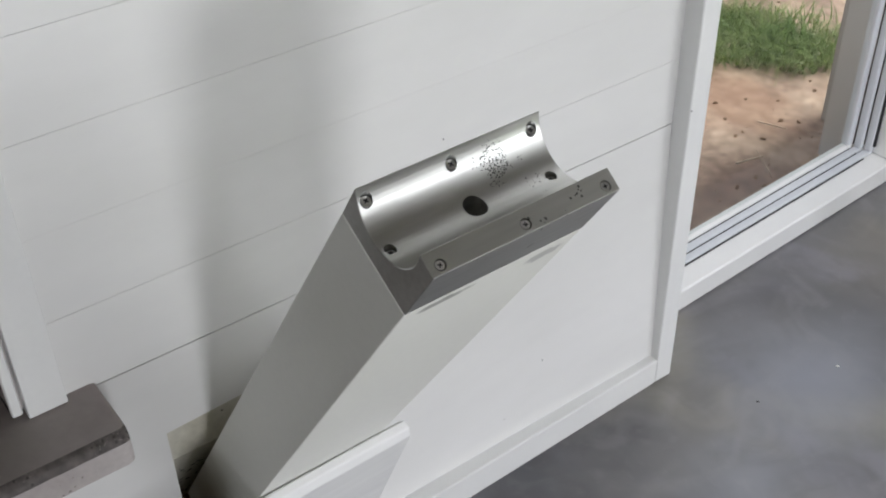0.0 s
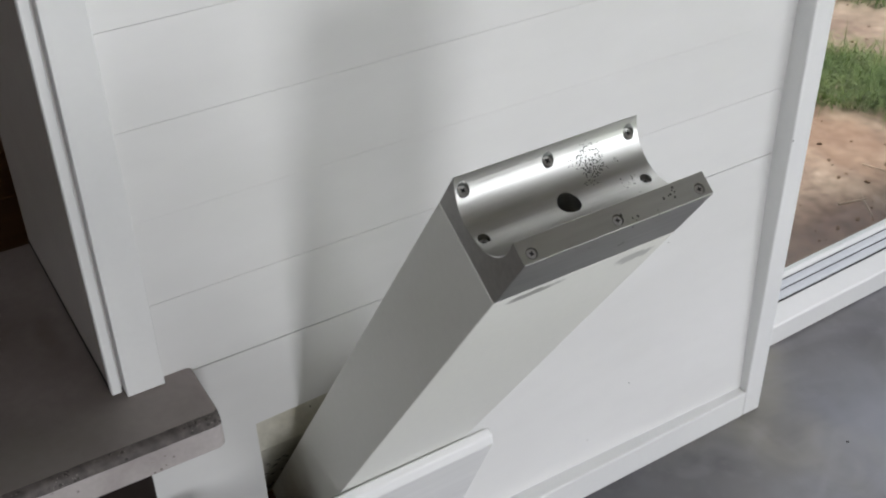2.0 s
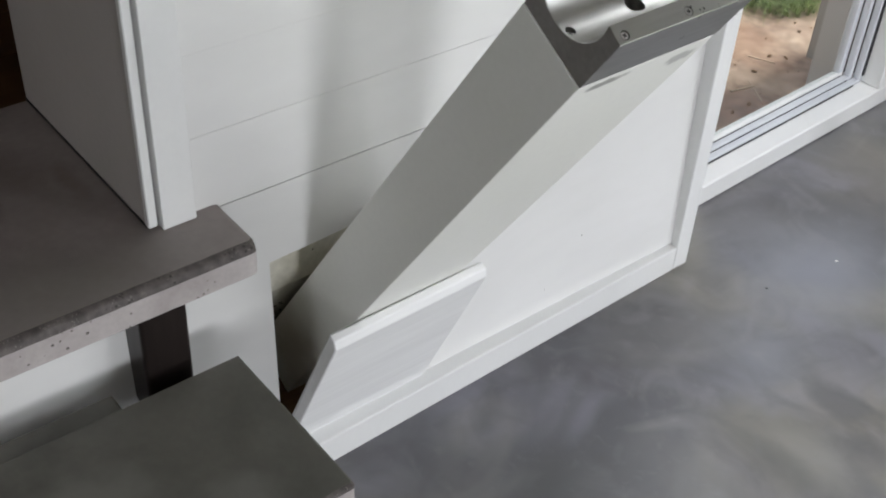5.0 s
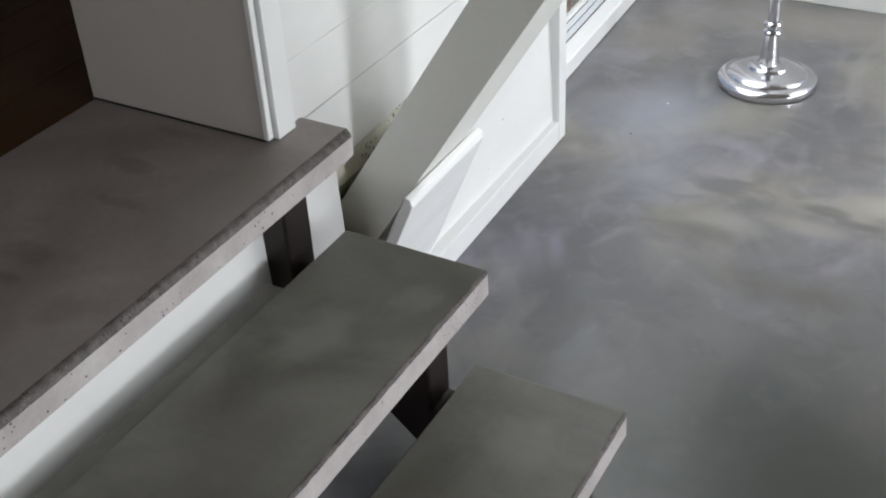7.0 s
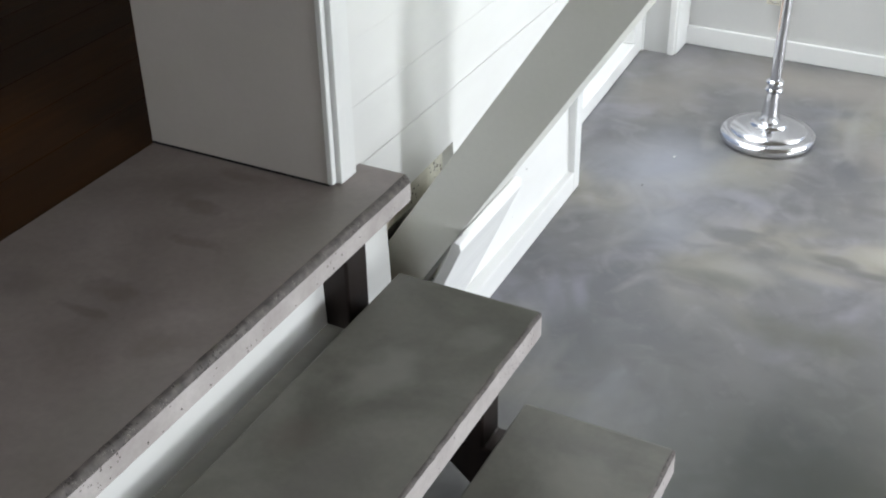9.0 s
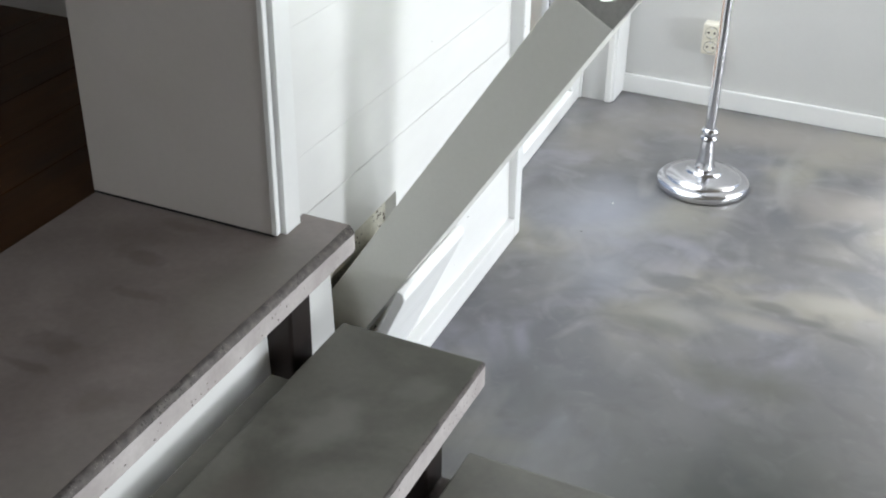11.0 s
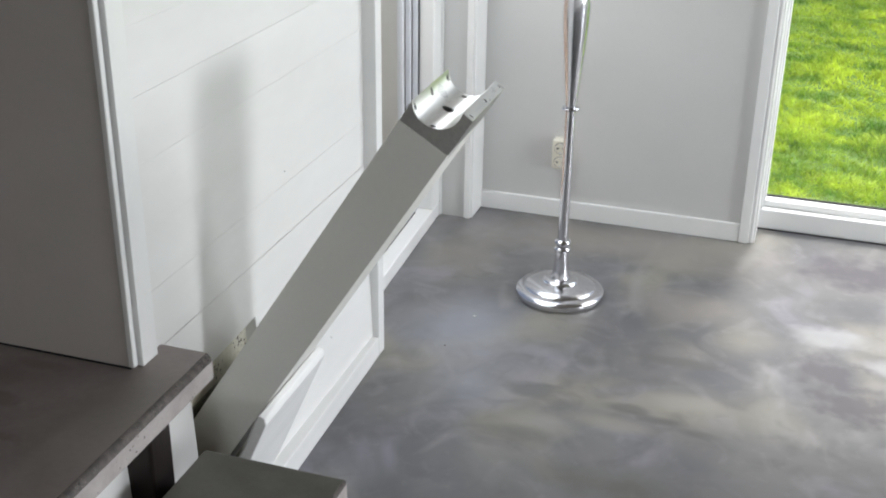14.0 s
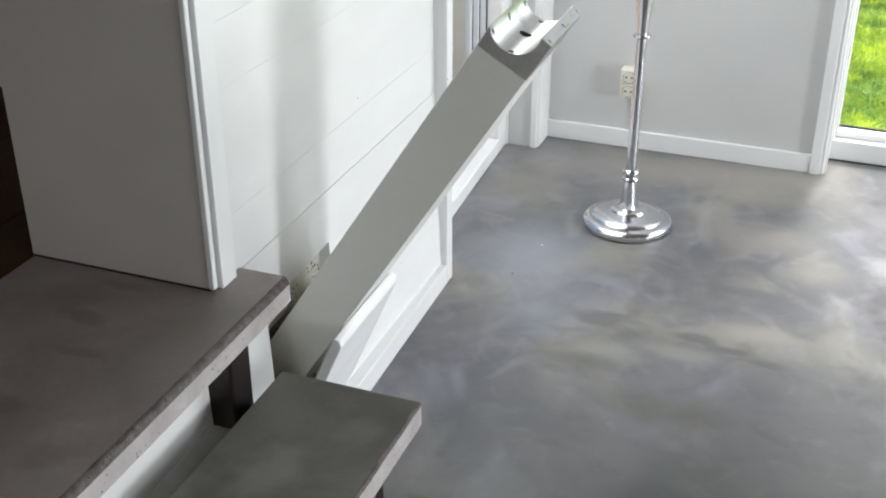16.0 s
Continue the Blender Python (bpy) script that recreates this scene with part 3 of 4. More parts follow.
for y0, y1 in ((R0 - 0.012, R0), (R1, R1 + 0.012)):
    part("chute_side", boxed(-0.262, -0.0205, y0, y1, 0.03, RT + 0.02), PLASTER, wall_west, "grimy plaster cheek")
part("chute_floor", boxed(-0.262, -0.0205, R0, R1, 0.035, RB), RAW_WOOD, wall_west, "raw wooden bottom of the opening")

# end of the wall over the landing
part("end_panel", boxed(-0.369, -0.004, -0.003, 0.012, LAND + 0.004, CEIL), END_PANEL, wall_west, "pale warm grey panel on the wall's end")
part("panel_joint", boxed(-0.369, -0.001, -0.0042, 0.008, LAND + 0.0006, LAND + 0.0038), BLACK, wall_west, "dark open joint under the end panel")
part("corner_strip", boxed(-0.004, 0.007, -0.005, 0.0075, LAND + 0.004, CEIL, bevel=0.0015), WHITE_TRIM, wall_west, "narrow white strip at the corner")
part("corner_board", boxed(-0.018, 0.015, 0.0108, 0.0568, LAND + 0.0008, CEIL, bevel=0.001), WHITE_TRIM, wall_west, "flat white corner board")

# trims of the boarded wall
bm = boxed(-0.003, 0.034, WALL_END - 0.039, WALL_END, 0.0, CEIL, bevel=0.003, segments=2)
part("end_trim", bm, WHITE_TRIM, wall_west, "white moulded trim along the wall's end")
bm = boxed(0.0, 0.0335, 0.02, WALL_END - 0.0397, 0.0, 0.057, bevel=0.003, segments=2)
for v in bm.verts:
    if v.co.x > 0.02:
        v.co.x += 0.022 * (WALL_END - v.co.y)      # the skirting runs slightly askew
part("base_trim", bm, WHITE_TRIM, wall_west, "white skirting of the boarded wall")

# ---------------------------------------------------------------- windows
w1 = structure("window_1", boxed(-0.20, -0.115, WALL_END, 2.008, 0.0, 0.050, bevel=0.003), WHITE_TRIM,
               "full-height white window beside the boarded wall", "window")
part("window_frame", boxed(-0.20, -0.115, 1.918, 2.008, 0.0505, 2.1, bevel=0.003), WHITE_TRIM, w1)
part("window_frame", boxed(-0.20, -0.115, WALL_END, 1.15, 0.0505, 2.1, bevel=0.003), WHITE_TRIM, w1)
part("window_bead", boxed(-0.132, -0.108, 1.996, 2.0095, 0.0, 2.1, bevel=0.004, segments=2), WHITE_TRIM, w1)
part("sash_rail", boxed(-0.182, -0.165, 1.15, 1.9175, 0.0505, 0.0580, bevel=0.002), ALU, w1, "grey aluminium sash rail")
part("sash_rail", boxed(-0.2005, -0.1835, 1.15, 1.9030, 0.0505, 0.0625, bevel=0.002), ALU, w1, "grey aluminium sash rail")
part("sash_rail", boxed(-0.2215, -0.2020, 1.15, 1.8885, 0.0505, 0.0690, bevel=0.002), WHITE_TRIM, w1, "white inner sash rail")
part("sash_stile", boxed(-0.182, -0.165, 1.9045, 1.9175, 0.0585, 2.1, bevel=0.002), ALU, w1, "grey aluminium sash stile")
part("sash_stile", boxed(-0.2005, -0.1835, 1.8900, 1.9030, 0.0630, 2.1, bevel=0.002), ALU, w1, "grey aluminium sash stile")
part("sash_stile", boxed(-0.2215, -0.2020, 1.8700, 1.8885, 0.0695, 2.1, bevel=0.002), ALU, w1, "grey aluminium sash stile")
for x0, x1, top in ((-0.1648, -0.1625, 0.0528), (-0.1834, -0.1821, 0.0578), (-0.2019, -0.2006, 0.0622)):
    part("gasket", boxed(x0, x1, 1.15, 1.88, 0.0503, top), BLACK, w1, "black rubber gasket")
for x0, x1, y0, y1 in ((-0.1648, -0.1615, 1.9100, 1.9176), (-0.184, -0.1815, 1.9032, 1.9044), (-0.2018, -0.1995, 1.8887, 1.8899)):
    part("gasket", boxed(x0, x1, y0, y1, 0.0700, 2.1), BLACK, w1, "black rubber gasket")
pane = part("glass_pane", boxed(-0.2160, -0.2100, 1.15, 1.870, 0.0692, 2.1), GLASS, w1, "clear glass")
pane.visible_shadow = False
turn = Matrix.Translation((-0.12, 2.005, 0)) @ Matrix.Rotation(radians(2.6), 4, "Z") @ Matrix.Translation((0.12, -2.005, 0))
w1.matrix_world = turn                               # stands slightly askew to the boarded wall

w2 = structure("window_2", boxed(0.908, 2.35, 2.250, 2.345, 0.003, 0.070, bevel=0.003), WHITE_TRIM, "full-height white window facing the lawn", "window")
part("window_frame", boxed(0.908, 0.920, 2.250, 2.345, 0.0705, 2.1, bevel=0.003), WHITE_TRIM, w2)
part("window_frame", boxed(2.26, 2.35, 2.250, 2.345, 0.0705, 2.1, bevel=0.003), WHITE_TRIM, w2)
part("glazing_bead", boxed(0.920, 2.26, 2.278, 2.335, 0.0705, 0.092, bevel=0.003), WHITE_TRIM, w2)
part("glazing_bead", boxed(0.920, 0.926, 2.278, 2.335, 0.0925, 2.1, bevel=0.003), WHITE_TRIM, w2)
part("gasket", boxed(0.926, 2.26, 2.318, 2.3285, 0.0922, 0.0965), BLACK, w2, "black rubber gasket")
pane = part("glass_pane", boxed(0.926, 2.26, 2.320, 2.326, 0.0922, 2.1), GLASS, w2, "clear glass")
pane.visible_shadow = False
part("window_reveal", boxed(0.908, 0.912, NORTH + 0.001, 2.2495, 0.0, 2.1), WHITE_TRIM, w2)
part("threshold_gap", boxed(0.912, 2.26, 2.249, 2.26, 0.0, 0.0028), BLACK, w2, "dark gap under the frame")

w4 = structure("window_4", boxed(2.75, 4.35, 2.250, 2.345, 0.003, 0.070, bevel=0.003), WHITE_TRIM, "full-height white window facing the lawn", "window")
for x0, x1 in ((2.75, 2.80), (4.30, 4.35)):
    part("window_frame", boxed(x0, x1, 2.250, 2.345, 0.0705, 2.1, bevel=0.003), WHITE_TRIM, w4)
pane = part("glass_pane", boxed(2.80, 4.30, 2.320, 2.326, 0.0705, 2.1), GLASS, w4, "clear glass")
pane.visible_shadow = False

w3 = structure("window_3", boxed(EAST + 0.05, EAST + 0.12, -1.40, 0.60, 0.25, 0.33, bevel=0.003), WHITE_TRIM, "white window in the east wall", "window")
for y0, y1 in ((-1.40, -1.33), (0.53, 0.60)):
    part("window_frame", boxed(EAST + 0.05, EAST + 0.12, y0, y1, 0.3305, 2.1), WHITE_TRIM, w3)
part("window_frame", boxed(EAST + 0.05, EAST + 0.12, -1.33, 0.53, 2.03, 2.1), WHITE_TRIM, w3)

# casing and skirting of the north wall, bead of the corner post
bm = boxed(0.862, 0.894, NORTH - 0.020, NORTH, 0.0, CEIL, bevel=0.003, segments=2)
box(bm, 0.8945, 0.907, NORTH - 0.013, NORTH, 0.0, CEIL, bevel=0.003)
tagged(structure("trim_casing", bm, WHITE_TRIM, "white moulded casing beside the lawn window", "trim"))
structure("baseboard", boxed(-0.0135, 0.8615, NORTH - 0.014, NORTH, 0.0, 0.062, bevel=0.003, segments=2), WHITE_TRIM, "plain white skirting board", "baseboard")
bm = boxed(-0.030, -0.008, 1.998, 2.0095, 0.0, CEIL, bevel=0.004, segments=2)
box(bm, -0.0135, -0.002, 2.0098, NORTH - 0.0005, 0.0, CEIL, bevel=0.003)
structure("trim_post", bm, WHITE_TRIM, "white edge bead on the corner post", "trim")

# ---------------------------------------------------------------- stairs
def slab(x0, x1, y0, y1, z0, z1, seed, chip=0.0016, r=0.010, corner=0.012):
    """A cast slab with rounded, slightly chipped nosing; returns bmeshes of top, front and arris."""
    rnd = random.Random(seed)
    prof = [(x0, z0), (x0, z1 - 0.003), (x0 + 0.003, z1)]
    arc = [(x1 - r + r * math.sin(a), z1 - r + r * math.cos(a)) for a in [i * math.pi / 2 / 5 for i in range(6)]]
    prof += arc + [(x1, z0 + 0.004), (x1 - 0.004, z0)]
    n = len(prof)
    steps = max(12, int((y1 - y0) / 0.012))
    ends = [y0 + (y1 - y0) * i / steps for i in range(steps + 1)]
    extra = [y1 - corner * (1 - math.sin(a)) for a in [i * math.pi / 2 / 4 for i in range(5)]]
    ends = [y for y in ends if y < y1 - corner - 0.004] + extra
    rows = []
    for y in ends:
        pull = 0.0
        if y > y1 - corner:
            f = (y - (y1 - corner)) / corner
            pull = corner * (1 - math.sqrt(max(0.0, 1 - f * f)))
        row = []
        for i, (x, z) in enumerate(prof):
            if 3 <= i <= 8:
                d = chip * (noise.noise((y * 60, i * 0.9, seed)) + 0.7 * noise.noise((y * 170, i * 2.1, seed + 5)))
                x, z = x + d - 0.3 * chip, z + d * 0.6 - 0.3 * chip
            elif i >= 9:
                x += 0.4 * chip * noise.noise((y * 50, i, seed + 9))
            if i >= 3:
                x -= pull
            if 2 <= i <= 8:
                z -= 0.4 * pull
            row.append((x, y, z))
        rows.append(row)
    bms = [bmesh.new(), bmesh.new(), bmesh.new()]

    def quad(b, pts):
        b.faces.new([b.verts.new(p) for p in pts])

    for a, b in zip(rows, rows[1:]):
        for i in range(n):
            j = (i + 1) % n
            which = 2 if 3 <= i <= 7 else (1 if i in (8, 9, 10) else 0)
            quad(bms[which], (a[i], a[j], b[j], b[i]))
    for row, flip in ((rows[0], 1), (rows[-1], -1)):
        quad(bms[0], row[::flip])
    for b in bms:
        bmesh.ops.remove_doubles(b, verts=b.verts[:], dist=0.0001)
    return bms


stairs = thing("staircase", (0.25, -0.35, 0.0), "open concrete treads on dark steel stringers beside a landing", "staircase")


def add_slab(name, mat, label, *dims, **kw):
    top, front, arris = slab(*dims, **kw)
    body = part(name, top, mat, stairs, label, smooth=40)
    part("front_edge", front, NOSE, body, "pale pitted raw concrete edge", smooth=40)
    part("arris", arris, ARRIS, body, "worn dark rounded arris", smooth=60)
    return body


add_slab("landing_slab", LANDING, "brown-grey concrete landing slab", -0.370, 0.102, SOUTH, 0.0945, LAND - 0.050, LAND, seed=3, chip=0.0016, r=0.012, corner=0.012)
add_slab("tread", TREAD, "greenish grey concrete tread", 0.088, 0.360, -0.84, 0.060, 0.310, 0.360, seed=11, r=0.006, corner=0.006)
add_slab("tread", TREAD, "greenish grey concrete tread", 0.344, 0.614, -0.84, 0.034, 0.130, 0.180, seed=23, r=0.006, corner=0.006)
# added strip in the tread's colour, along the gap towards the wall
part("rear_strip", boxed(0.037, 0.0885, -0.689, -0.098, 0.3105, 0.338, bevel=0.004, segments=2), TREAD, stairs, "greenish grey strip behind the tread")
for ys in (-0.055, -0.755):
    prof = [(0.002, 0.4895), (0.055, 0.4895), (0.055, 0.3095), (0.305, 0.3095), (0.305, 0.1295), (0.570, 0.1295), (0.570, 0.0), (0.325, 0.0), (0.002, 0.285)]
    part("stringer", extruded(prof, ys, ys + 0.066, bevel=0.005, segments=3), STRINGER, stairs, "dark brown-black steel stringer")

# ---------------------------------------------------------------- can lift
FB, SL = Vector((0.479, 0, 0.904)), Vector((0.396, 0, 0.9545))
AY0, AY1 = 0.218, 0.401
lift = thing("can_lift_arm", (-0.10, 0.31, RB), "pale enamelled arm with a steel cradle slanting out of a hatch", "lift arm")


def along(p, d):
    q = p + U * d
    return (q.x, q.z)


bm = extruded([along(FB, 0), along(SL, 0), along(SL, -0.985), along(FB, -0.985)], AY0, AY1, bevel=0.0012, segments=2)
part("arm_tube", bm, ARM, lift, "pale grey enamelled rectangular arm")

C, RAD = Vector((0.4614, 0, 0.9892)), 0.0425
top_in, top_out = along(SL, 0.0425), along(FB, 0.0735)
a0, a1 = math.atan2(top_in[1] - C.z, top_in[0] - C.x) % (2 * math.pi), 2 * math.pi - radians(15)
arc = [(C.x + RAD * math.cos(a0 + (a1 - a0) * i / 28), C.z + RAD * math.sin(a0 + (a1 - a0) * i / 28)) for i in range(29)]
prof = [along(SL, 0.0006)] + [(top_in[0] - 0.0012, top_in[1] - 0.0005)] + arc + [top_out, along(FB, 0.0006)]
bm = extruded(prof, AY0 + 0.0004, AY1 - 0.0004)
bmesh.ops.recalc_face_normals(bm, faces=bm.faces[:])
sharp = [e for e in bm.edges if len(e.link_faces) == 2 and e.calc_face_angle(0) > radians(28)]
bmesh.ops.bevel(bm, geom=sharp, offset=0.0007, segments=1, affect="EDGES")
cradle = part("cradle", bm, STEEL, lift, "brushed steel cradle with a round trough")

holes = bmesh.new()
rod(holes, (0.4485, 0.311, 0.975), (0.4485, 0.311, 0.912), 0.0102, 28)
heads = []
screw_y = (0.2315, 0.309, 0.3875)
for y in screw_y:
    heads.append((Vector((0.5122, 0.309 + (y - 0.309) * 1.03, 0.9690)), 0.0048, -0.0012, U))
    heads.append((Vector((0.4205, 0.308 + (y - 0.309) * 1.05, 0.9765)), 0.0056, 0.0, U))
for y in (0.2275, 0.3885):
    heads.append((Vector((0.4515, y - 0.001, 0.9470)), 0.0052, 0.002, Vector((0, 0, 1))))
for p, r, sink, way in heads:
    rod(holes, p - way * (0.004 + sink), p + way * 0.05, r, 20)
carve(cradle, holes)
cradle.data.shade_smooth()
cradle.data.set_sharp_from_angle(angle=radians(24))
for p, r, sink, way in heads:
    base = p - way * (0.0032 + sink)
    bm = bmesh.new()
    rod(bm, base, base + way * 0.0028, r * 0.94, 20, r * 0.80)
    screw = part("screw", bm, ZINC, lift, "zinc countersunk screw", smooth=40)
    bm = bmesh.new()
    turn = random.uniform(0, 3)
    frame_m = Matrix.Translation(base + way * 0.0029) @ way.to_track_quat("Z", "Y").to_matrix().to_4x4() @ Matrix.Rotation(turn, 4, "Z")
    for ang in (0, math.pi / 2):
        bmesh.ops.create_cube(bm, size=1, matrix=frame_m @ Matrix.Rotation(ang, 4, "Z") @ Matrix.Diagonal((r * 0.85, r * 0.22, 0.0006, 1)))
    part("cross_recess", bm, BLACK, screw)
spots(STEEL, (0.015, 0.015, 0.015), 520, 0.40, centre=(0.4273, 0.3465, 0.9672), radius=0.014, strength=0.95, threshold=0.36)
spots(STEEL, (0.02, 0.02, 0.02), 560, 0.30, centre=(0.4280, 0.3450, 0.9665), radius=0.020, strength=0.9, threshold=0.50)
spots(STEEL, (0.03, 0.03, 0.028), 480, 0.36, centre=(0.4457, 0.372, 0.9525), radius=0.020, strength=0.85, threshold=0.55)
spots(STEEL, (0.04, 0.04, 0.04), 260, 0.30, centre=(0.50, 0.33, 0.972), radius=0.05, strength=0.8, threshold=0.62)
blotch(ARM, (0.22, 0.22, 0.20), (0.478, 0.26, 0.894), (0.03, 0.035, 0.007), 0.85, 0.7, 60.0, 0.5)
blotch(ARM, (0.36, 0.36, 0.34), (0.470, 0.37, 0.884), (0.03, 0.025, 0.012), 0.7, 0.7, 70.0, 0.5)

blotch(ARM, (0.36, 0.29, 0.20), (-0.02, 0.22, 0.20), (0.12, 0.08, 0.15), 0.6, 0.4, 14.0, 1.0)   # browner towards the opening
for ob in lift.children_recursive:                              # the head is cut slightly out of square
    for v in ob.data.vertices:
        v.co += U * (0.016 * (v.co.y + 0.31 - AY0))
# hatch flap, hinged at the bottom and leaning out
flap = thing("hatch_flap", (0.0, 0.30, RB), "white painted hatch flap leaning open below the arm", "hatch")
hx, hz, tx, tz = 0.002, RB + 0.002, 0.1428, 0.381
d = Vector((tx - hx, 0, tz - hz)).normalized()
nrm = Vector((d.z, 0, -d.x))


def on_flap(s_, o):
    q = Vector((hx, 0, hz)) + d * s_ + nrm * o
    return (q.x, q.z)


length = math.hypot(tx - hx, tz - hz)
bm = extruded([on_flap(0.0, 0.004), on_flap(length, 0.0), on_flap(length, 0.012), on_flap(length - 0.012, 0.020), on_flap(0.0, 0.020)], R0 + 0.008, R1 - 0.002,
              bevel=0.0015)
for v in bm.verts:                                   # its top edge drops towards the stairs
    if v.co.z > tz - 0.05:
        v.co += d * (-0.010 * (R1 - v.co.y) / (R1 - R0))
part("flap_board", bm, FLAP_PAINT, flap, "white painted wooden board with brush streaks")
bm = extruded([on_flap(0.02, -0.003), on_flap(length - 0.006, -0.003), on_flap(length - 0.006, 0.0), on_flap(0.02, 0.0035)],
              R0 + 0.012, R1 - 0.006)
for v in bm.verts:
    if v.co.z > tz - 0.05:
        v.co += d * (-0.010 * (R1 - v.co.y) / (R1 - R0))
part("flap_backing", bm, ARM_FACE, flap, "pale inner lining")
bm = bmesh.new()
rod(bm, (0.0, R0 + 0.012, RB + 0.0), (0.0, R1 - 0.012, RB + 0.0), 0.004, 12)
part("hinge", bm, ZINC, flap, "long metal hinge")

# ---------------------------------------------------------------- floor lamp
LX, LY = 0.401, 1.562
lamp = thing("floor_lamp", (LX, LY, 0.0), "polished chrome floor lamp with a stepped round foot", "lamp")
part("foot", lathe([(0.121, 0.0), (0.127, 0.003), (0.1285, 0.010), (0.127, 0.018), (0.120, 0.0245), (0.110, 0.0275), (0.103, 0.0285), (0.1015, 0.0305), (0.098, 0.0335), (0.075, 0.0415),
                    (0.058, 0.0455), (0.052, 0.0460), (0.0495, 0.0500), (0.044, 0.0535), (0.034, 0.0560), (0.028, 0.0570)], LX, LY, 64), CHROME, lamp, smooth=30)
part("foot_neck", lathe([(0.0295, 0.0560), (0.0255, 0.0640), (0.0230, 0.0800), (0.0205, 0.104), (0.0180, 0.126), (0.0155, 0.142)], LX, LY, 40), CHROME, lamp, smooth=50)
for z in (0.146, 0.168):
    part("collar", lathe([(0.012, z - 0.008), (0.019, z - 0.0065), (0.0235, z), (0.019, z + 0.0065), (0.012, z + 0.008)], LX, LY, 40), CHROME, lamp, smooth=60)
part("pole", lathe([(0.0150, 0.155), (0.0145, 0.30), (0.0145, 0.56)], LX, LY, 32), CHROME, lamp, smooth=50)
part("collar", lathe([(0.0145, 0.561), (0.0235, 0.564), (0.0248, 0.567), (0.0235, 0.570), (0.0145, 0.573)], LX, LY, 40), CHROME, lamp, smooth=40)
part("baluster", lathe([(0.0150, 0.572), (0.0185, 0.61), (0.025, 0.68), (0.032, 0.75), (0.0365, 0.82), (0.037, 0.85), (0.034, 0.885), (0.026, 0.91), (0.018, 0.922), (0.022, 0.930),
                        (0.022, 0.938), (0.016, 0.946), (0.0145, 0.97), (0.0135, 1.25)], LX, LY, 40), CHROME, lamp, smooth=50)

# ---------------------------------------------------------------- wall socket
sx, sz, sy = 0.270, 0.232, NORTH
sock = thing("wall_socket", (sx, sy, sz - 0.05), "cream double power socket mounted upright on the wall", "socket")
body = part("housing", boxed(sx - 0.029, sx + 0.029, sy - 0.042, sy - 0.0005, sz - 0.050, sz + 0.050, bevel=0.005, segments=3), CREAM, sock, smooth=40)
for dz in (-0.0235, 0.0235):
    bm = bmesh.new()
    rod(bm, (sx, sy - 0.0416, sz + dz), (sx, sy - 0.0455, sz + dz), 0.0228, 32)
    part("insert", bm, CREAM, body, "round socket insert", smooth=40)
    bm = bmesh.new()
    rod(bm, (sx, sy - 0.0455, sz + dz), (sx, sy - 0.0458, sz + dz), 0.0200, 32)
    part("rim_gap", bm, GAP_GREY, body, "thin grey gap round the insert", smooth=40)
    bm = bmesh.new()
    rod(bm, (sx, sy - 0.0458, sz + dz), (sx, sy - 0.0461, sz + dz), 0.0186, 32)
    part("well", bm, CREAM, body, smooth=40)
    for dx in (-0.0095, 0.0095):
        bm = bmesh.new()
        rod(bm, (sx + dx, sy - 0.0461, sz + dz), (sx + dx, sy - 0.0467, sz + dz), 0.0034, 12)
        part("contact_hole", bm, BLACK, body, "dark contact hole")
    for dv in (-0.0145, 0.0145):
        part("earth_clip", boxed(sx - 0.0035, sx + 0.0035, sy - 0.0468, sy - 0.0461, sz + dz + dv - 0.0022, sz + dz + dv + 0.0022), ZINC, body, "metal earth clip")

# ---------------------------------------------------------------- outside
structure("outside_pier", boxed(-0.47, -0.3605, 2.16, 2.38, -0.12, CEIL), OUTER, "grey rendered outer pier beside the window", "wall")


def blades(name, count, region, height, width, mat, label, seed, z=-0.10, lean=0.6):
    rnd = np.random.RandomState(seed)
    x, y = region(rnd, count)
    h = height * (0.5 + rnd.rand(count)) * (0.75 + 0.55 * np.sin(9.0 * x + 3.1 * np.sin(6.0 * y)) * np.sin(11.0 * y + 2.3 * np.sin(5.0 * x)))
    w = width * (0.6 + 0.8 * rnd.rand(count))
    a = rnd.rand(count) * 2 * np.pi
    b = rnd.rand(count) * 2 * np.pi
    ln = lean * rnd.rand(count) * h
    dx, dy = np.cos(a) * w / 2, np.sin(a) * w / 2
    zz = np.full(count, z)
    mx, my = x + np.cos(b) * ln * 0.35, y + np.sin(b) * ln * 0.35
    tx_, ty_ = x + np.cos(b) * ln, y + np.sin(b) * ln
    v = np.stack([np.stack([x - dx, y - dy, zz], 1), np.stack([x + dx, y + dy, zz], 1), np.stack([mx + dx * 0.7, my + dy * 0.7, zz + h * 0.6], 1),
                  np.stack([mx - dx * 0.7, my - dy * 0.7, zz + h * 0.6], 1), np.stack([tx_, ty_, zz + h], 1)], 1).reshape(-1, 3)
    i = np.arange(count) * 5
    faces = [tuple(q) for q in np.stack([i, i + 1, i + 2, i + 3], 1).tolist()] + [tuple(q) for q in np.stack([i + 3, i + 2, i + 4], 1).tolist()]
    me = bpy.data.meshes.new(name)
    me.from_pydata(v.tolist(), [], faces)
    me.materials.append(mat)
    return tagged(new(name, me), label, "grass", kind="stuff")


def lawn(rnd, c):
    y = 2.42 + 5.2 * rnd.rand(c) ** 1.3
    return 0.35 + 2.4 * rnd.rand(c), y


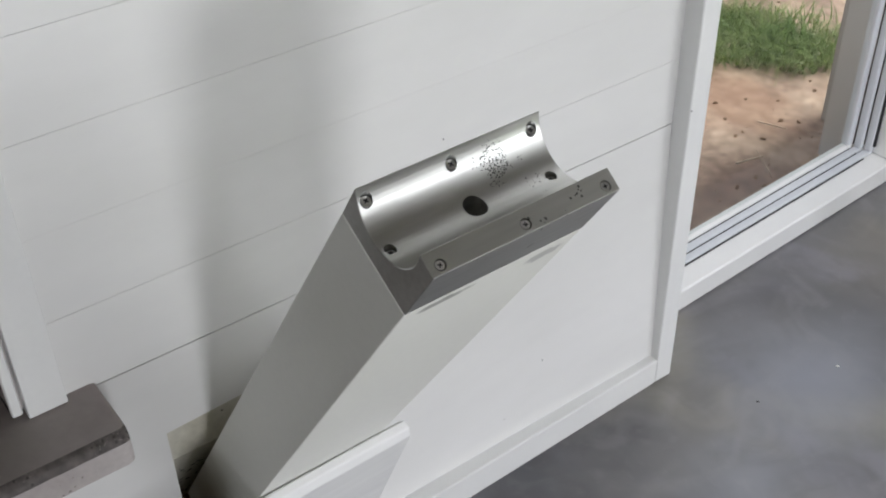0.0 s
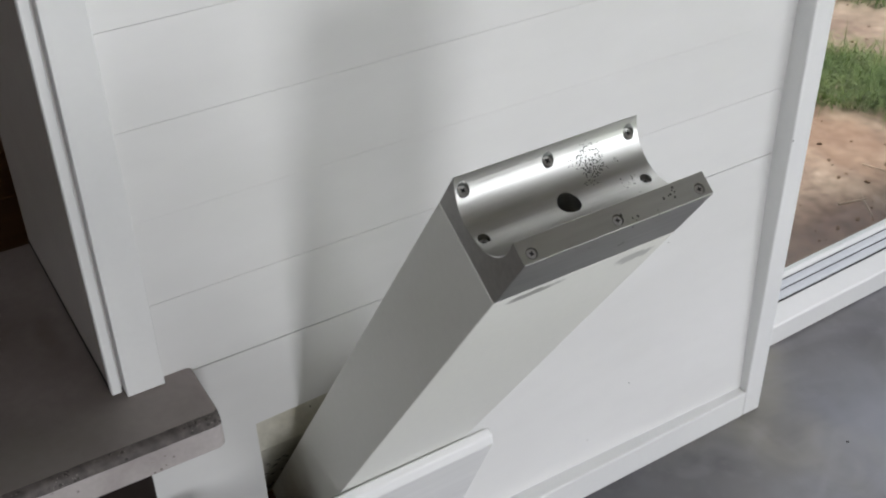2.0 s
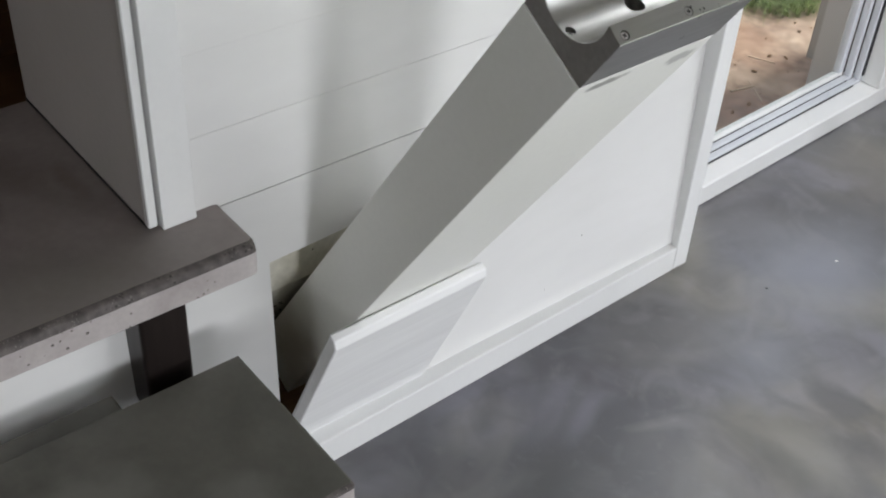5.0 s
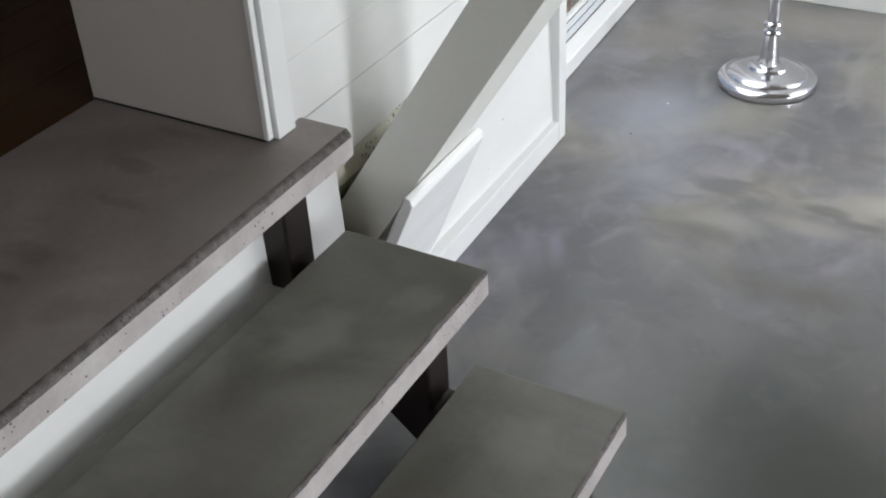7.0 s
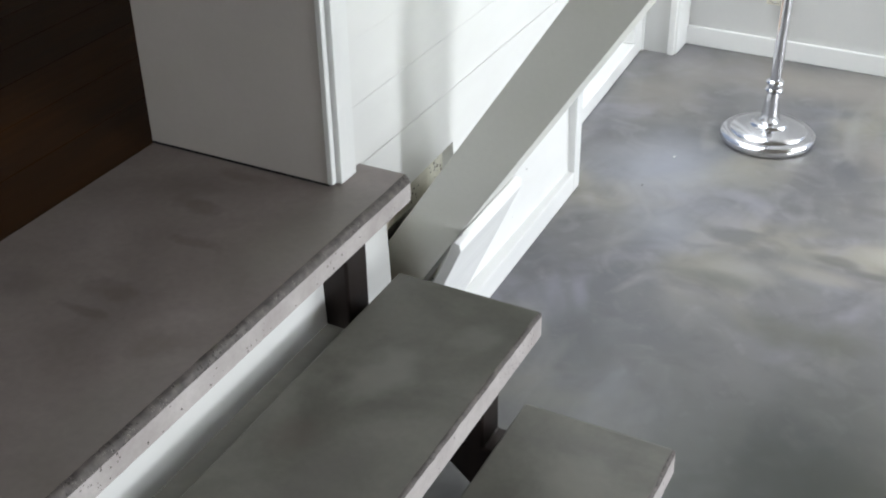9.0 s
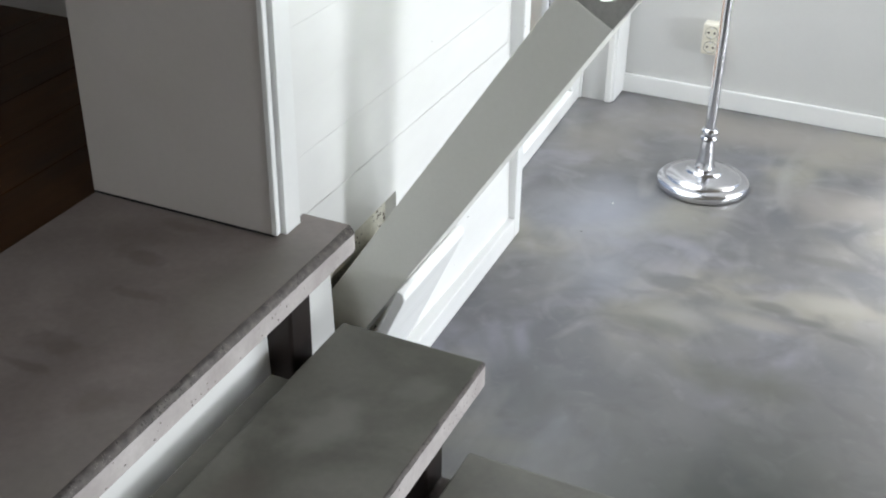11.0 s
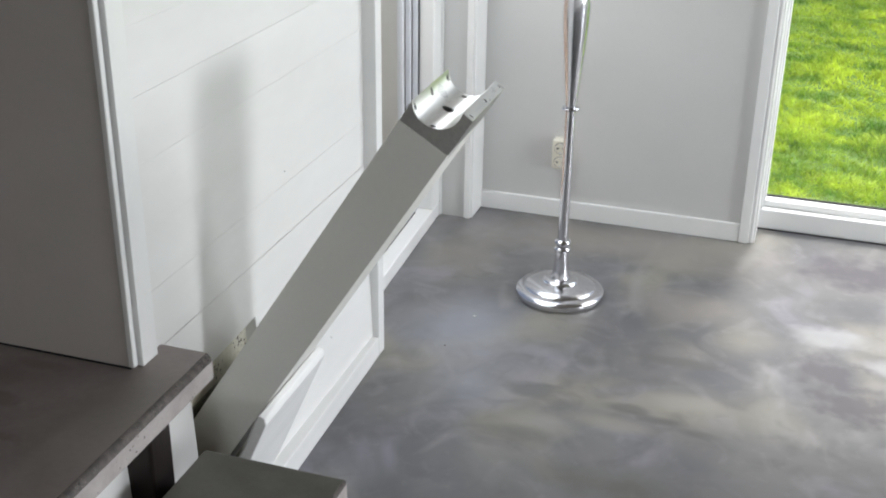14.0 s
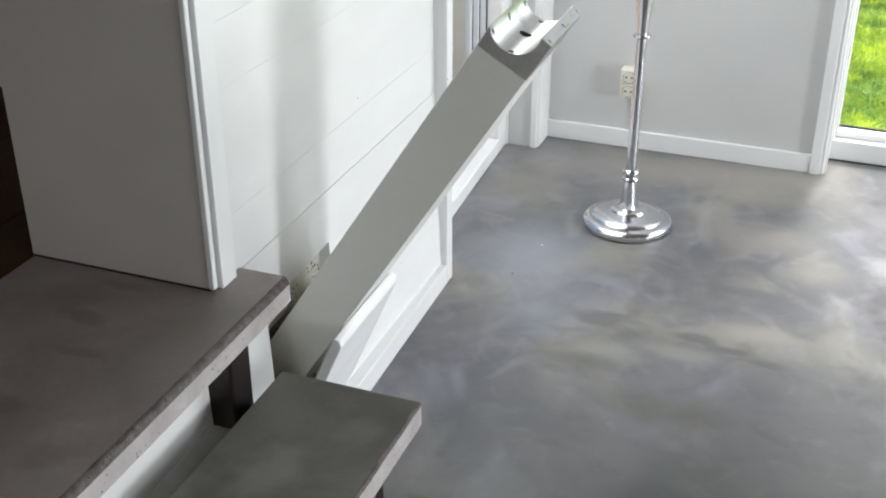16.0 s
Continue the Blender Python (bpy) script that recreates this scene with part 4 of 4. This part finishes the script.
def tuft(rnd, c):
    ang, r = rnd.rand(c) * 2 * np.pi, np.sqrt(rnd.rand(c))
    k_ = rnd.choice(10, c, p=(0.10, 0.15, 0.12, 0.12, 0.04, 0.13, 0.02, 0.13, 0.11, 0.08))
    cx = np.array([-0.98, -0.86, -0.74, -0.92, -0.68, -1.1, -0.80, -1.30, -1.18, -1.42])[k_]
    cy = np.array([2.18, 2.28, 2.38, 2.42, 2.48, 2.31, 2.52, 2.86, 3.0, 3.0])[k_]
    return cx + 0.12 * r * np.cos(ang), cy + 0.12 * r * np.sin(ang)


blades("lawn_grass", 90000, lawn, 0.034, 0.007, BLADE, "bright green short lawn grass outside the window", 5, lean=2.2)


def bent_blades(name, count, region, length, width, mat, label, seed, z=-0.10):
    """Long soft blades that rise and then hang over."""
    rnd = np.random.RandomState(seed)
    x, y = region(rnd, count)
    ln, w = length * (0.45 + rnd.rand(count)), width * (0.6 + 0.8 * rnd.rand(count))
    b, first, bend = rnd.rand(count) * 2 * np.pi, 0.15 + 0.5 * rnd.rand(count), 0.8 + 1.5 * rnd.rand(count)
    sx_, sy_ = -np.sin(b) * w / 2, np.cos(b) * w / 2
    px, py, pz, rows = x, y, np.full(count, z), []
    segs = 5
    for s_ in range(segs + 1):
        f = 1.0 - 0.8 * s_ / segs
        rows += [np.stack([px - sx_ * f, py - sy_ * f, pz], 1), np.stack([px + sx_ * f, py + sy_ * f, pz], 1)]
        tilt = first + bend * (s_ + 0.5) / segs
        px, py = px + np.cos(b) * np.sin(tilt) * ln / segs, py + np.sin(b) * np.sin(tilt) * ln / segs
        pz = np.maximum(pz + np.cos(tilt) * ln / segs, z + 0.002)
    v = np.stack(rows, 1).reshape(-1, 3)
    i = np.arange(count) * (2 * segs + 2)
    faces = []
    for s_ in range(segs):
        faces += [tuple(q) for q in np.stack([i + 2 * s_, i + 2 * s_ + 1, i + 2 * s_ + 3, i + 2 * s_ + 2], 1).tolist()]
    me = bpy.data.meshes.new(name)
    me.from_pydata(v.tolist(), [], faces)
    me.materials.append(mat)
    return tagged(new(name, me), label, "grass", kind="stuff")


bent_blades("grass_tufts", 4200, tuft, 0.095, 0.0035, DRY_BLADE, "tufts of soft green grass growing on bare soil", 8)

rnd = random.Random(4)
bm = bmesh.new()
for _ in range(900):
    r = 0.0012 + 0.006 * rnd.random() ** 3
    x, y = rnd.uniform(-1.6, -0.28), rnd.uniform(1.2, 3.4)
    bmesh.ops.create_icosphere(bm, subdivisions=1, radius=r, matrix=Matrix.LocRotScale((x, y, -0.10 + r * 0.3), Euler((rnd.random(), rnd.random(), rnd.random() * 6)), (1, 1.3, 0.6)))
soil = mesh_object("soil_clods", bm, CLOD)
tagged(soil, "loose reddish soil crumbs and pebbles outside", "soil", kind="stuff")
for a_, b_, r in (((-0.461, 1.832, -0.098), (-0.440, 1.906, -0.096), 0.0024), ((-0.384, 1.863, -0.0985), (-0.470, 1.914, -0.0975), 0.0012), ((-0.56, 2.02, -0.0985), (-0.49, 2.05, -0.0975), 0.0012)):
    bm = bmesh.new()
    rod(bm, a_, b_, r, 8, r * 0.6)
    tagged(mesh_object("twig", bm, STICK), "thin pale dry twig lying on soil", "twig", "twigs outside")

# ---------------------------------------------------------------- small marks
for x, y, z_, r in ((0.0004, 0.608, 0.675, 0.0011), (0.0135, 0.790, 0.188, 0.0010), (0.0345, 1.0515, 0.570, 0.0012)):
    bm = bmesh.new()
    rod(bm, (x - 0.002, y, z_), (x + 0.0004, y, z_), r, 10)
    part("nail_head", bm, GAP_GREY, wall_west, "small dark nail head")
for x, y, r, mat, label in ((0.207, 1.345, 0.0030, WHITE_PLASTIC, "tiny white paint fleck lying on the concrete floor"), (0.180, 1.159, 0.0026, BLACK, "tiny dark grit crumb lying on the concrete floor")):
    bm = bmesh.new()
    bmesh.ops.create_icosphere(bm, subdivisions=1, radius=r, matrix=Matrix.LocRotScale((x, y, r * 0.3), Euler((0, 0, 0.7)), (1.3, 0.8, 0.35)))
    tagged(mesh_object("floor_crumb", bm, mat), label, "crumb", "crumbs on the floor")

# ---------------------------------------------------------------- pieces of wall and floor
z = 0.5335
plank_rnd = random.Random(12)
while z < CEIL - 0.02:
    top = min(z + plank_rnd.uniform(0.1129, 0.11335), CEIL - 0.002)
    part("plank", boxed(-0.018, plank_rnd.uniform(-0.0004, 0.0002), 0.0572, WALL_END - 0.006, z, top), WHITE_BOARD, wall_west)
    z += 0.1135
for i in range(13):
    x0 = -0.371 - 0.14 * (i + 1)
    part("floorboard", boxed(x0, x0 + 0.1385, SOUTH, 0.70, 0.5155, 0.536, bevel=0.001), HALL_WOOD, hall_floor)
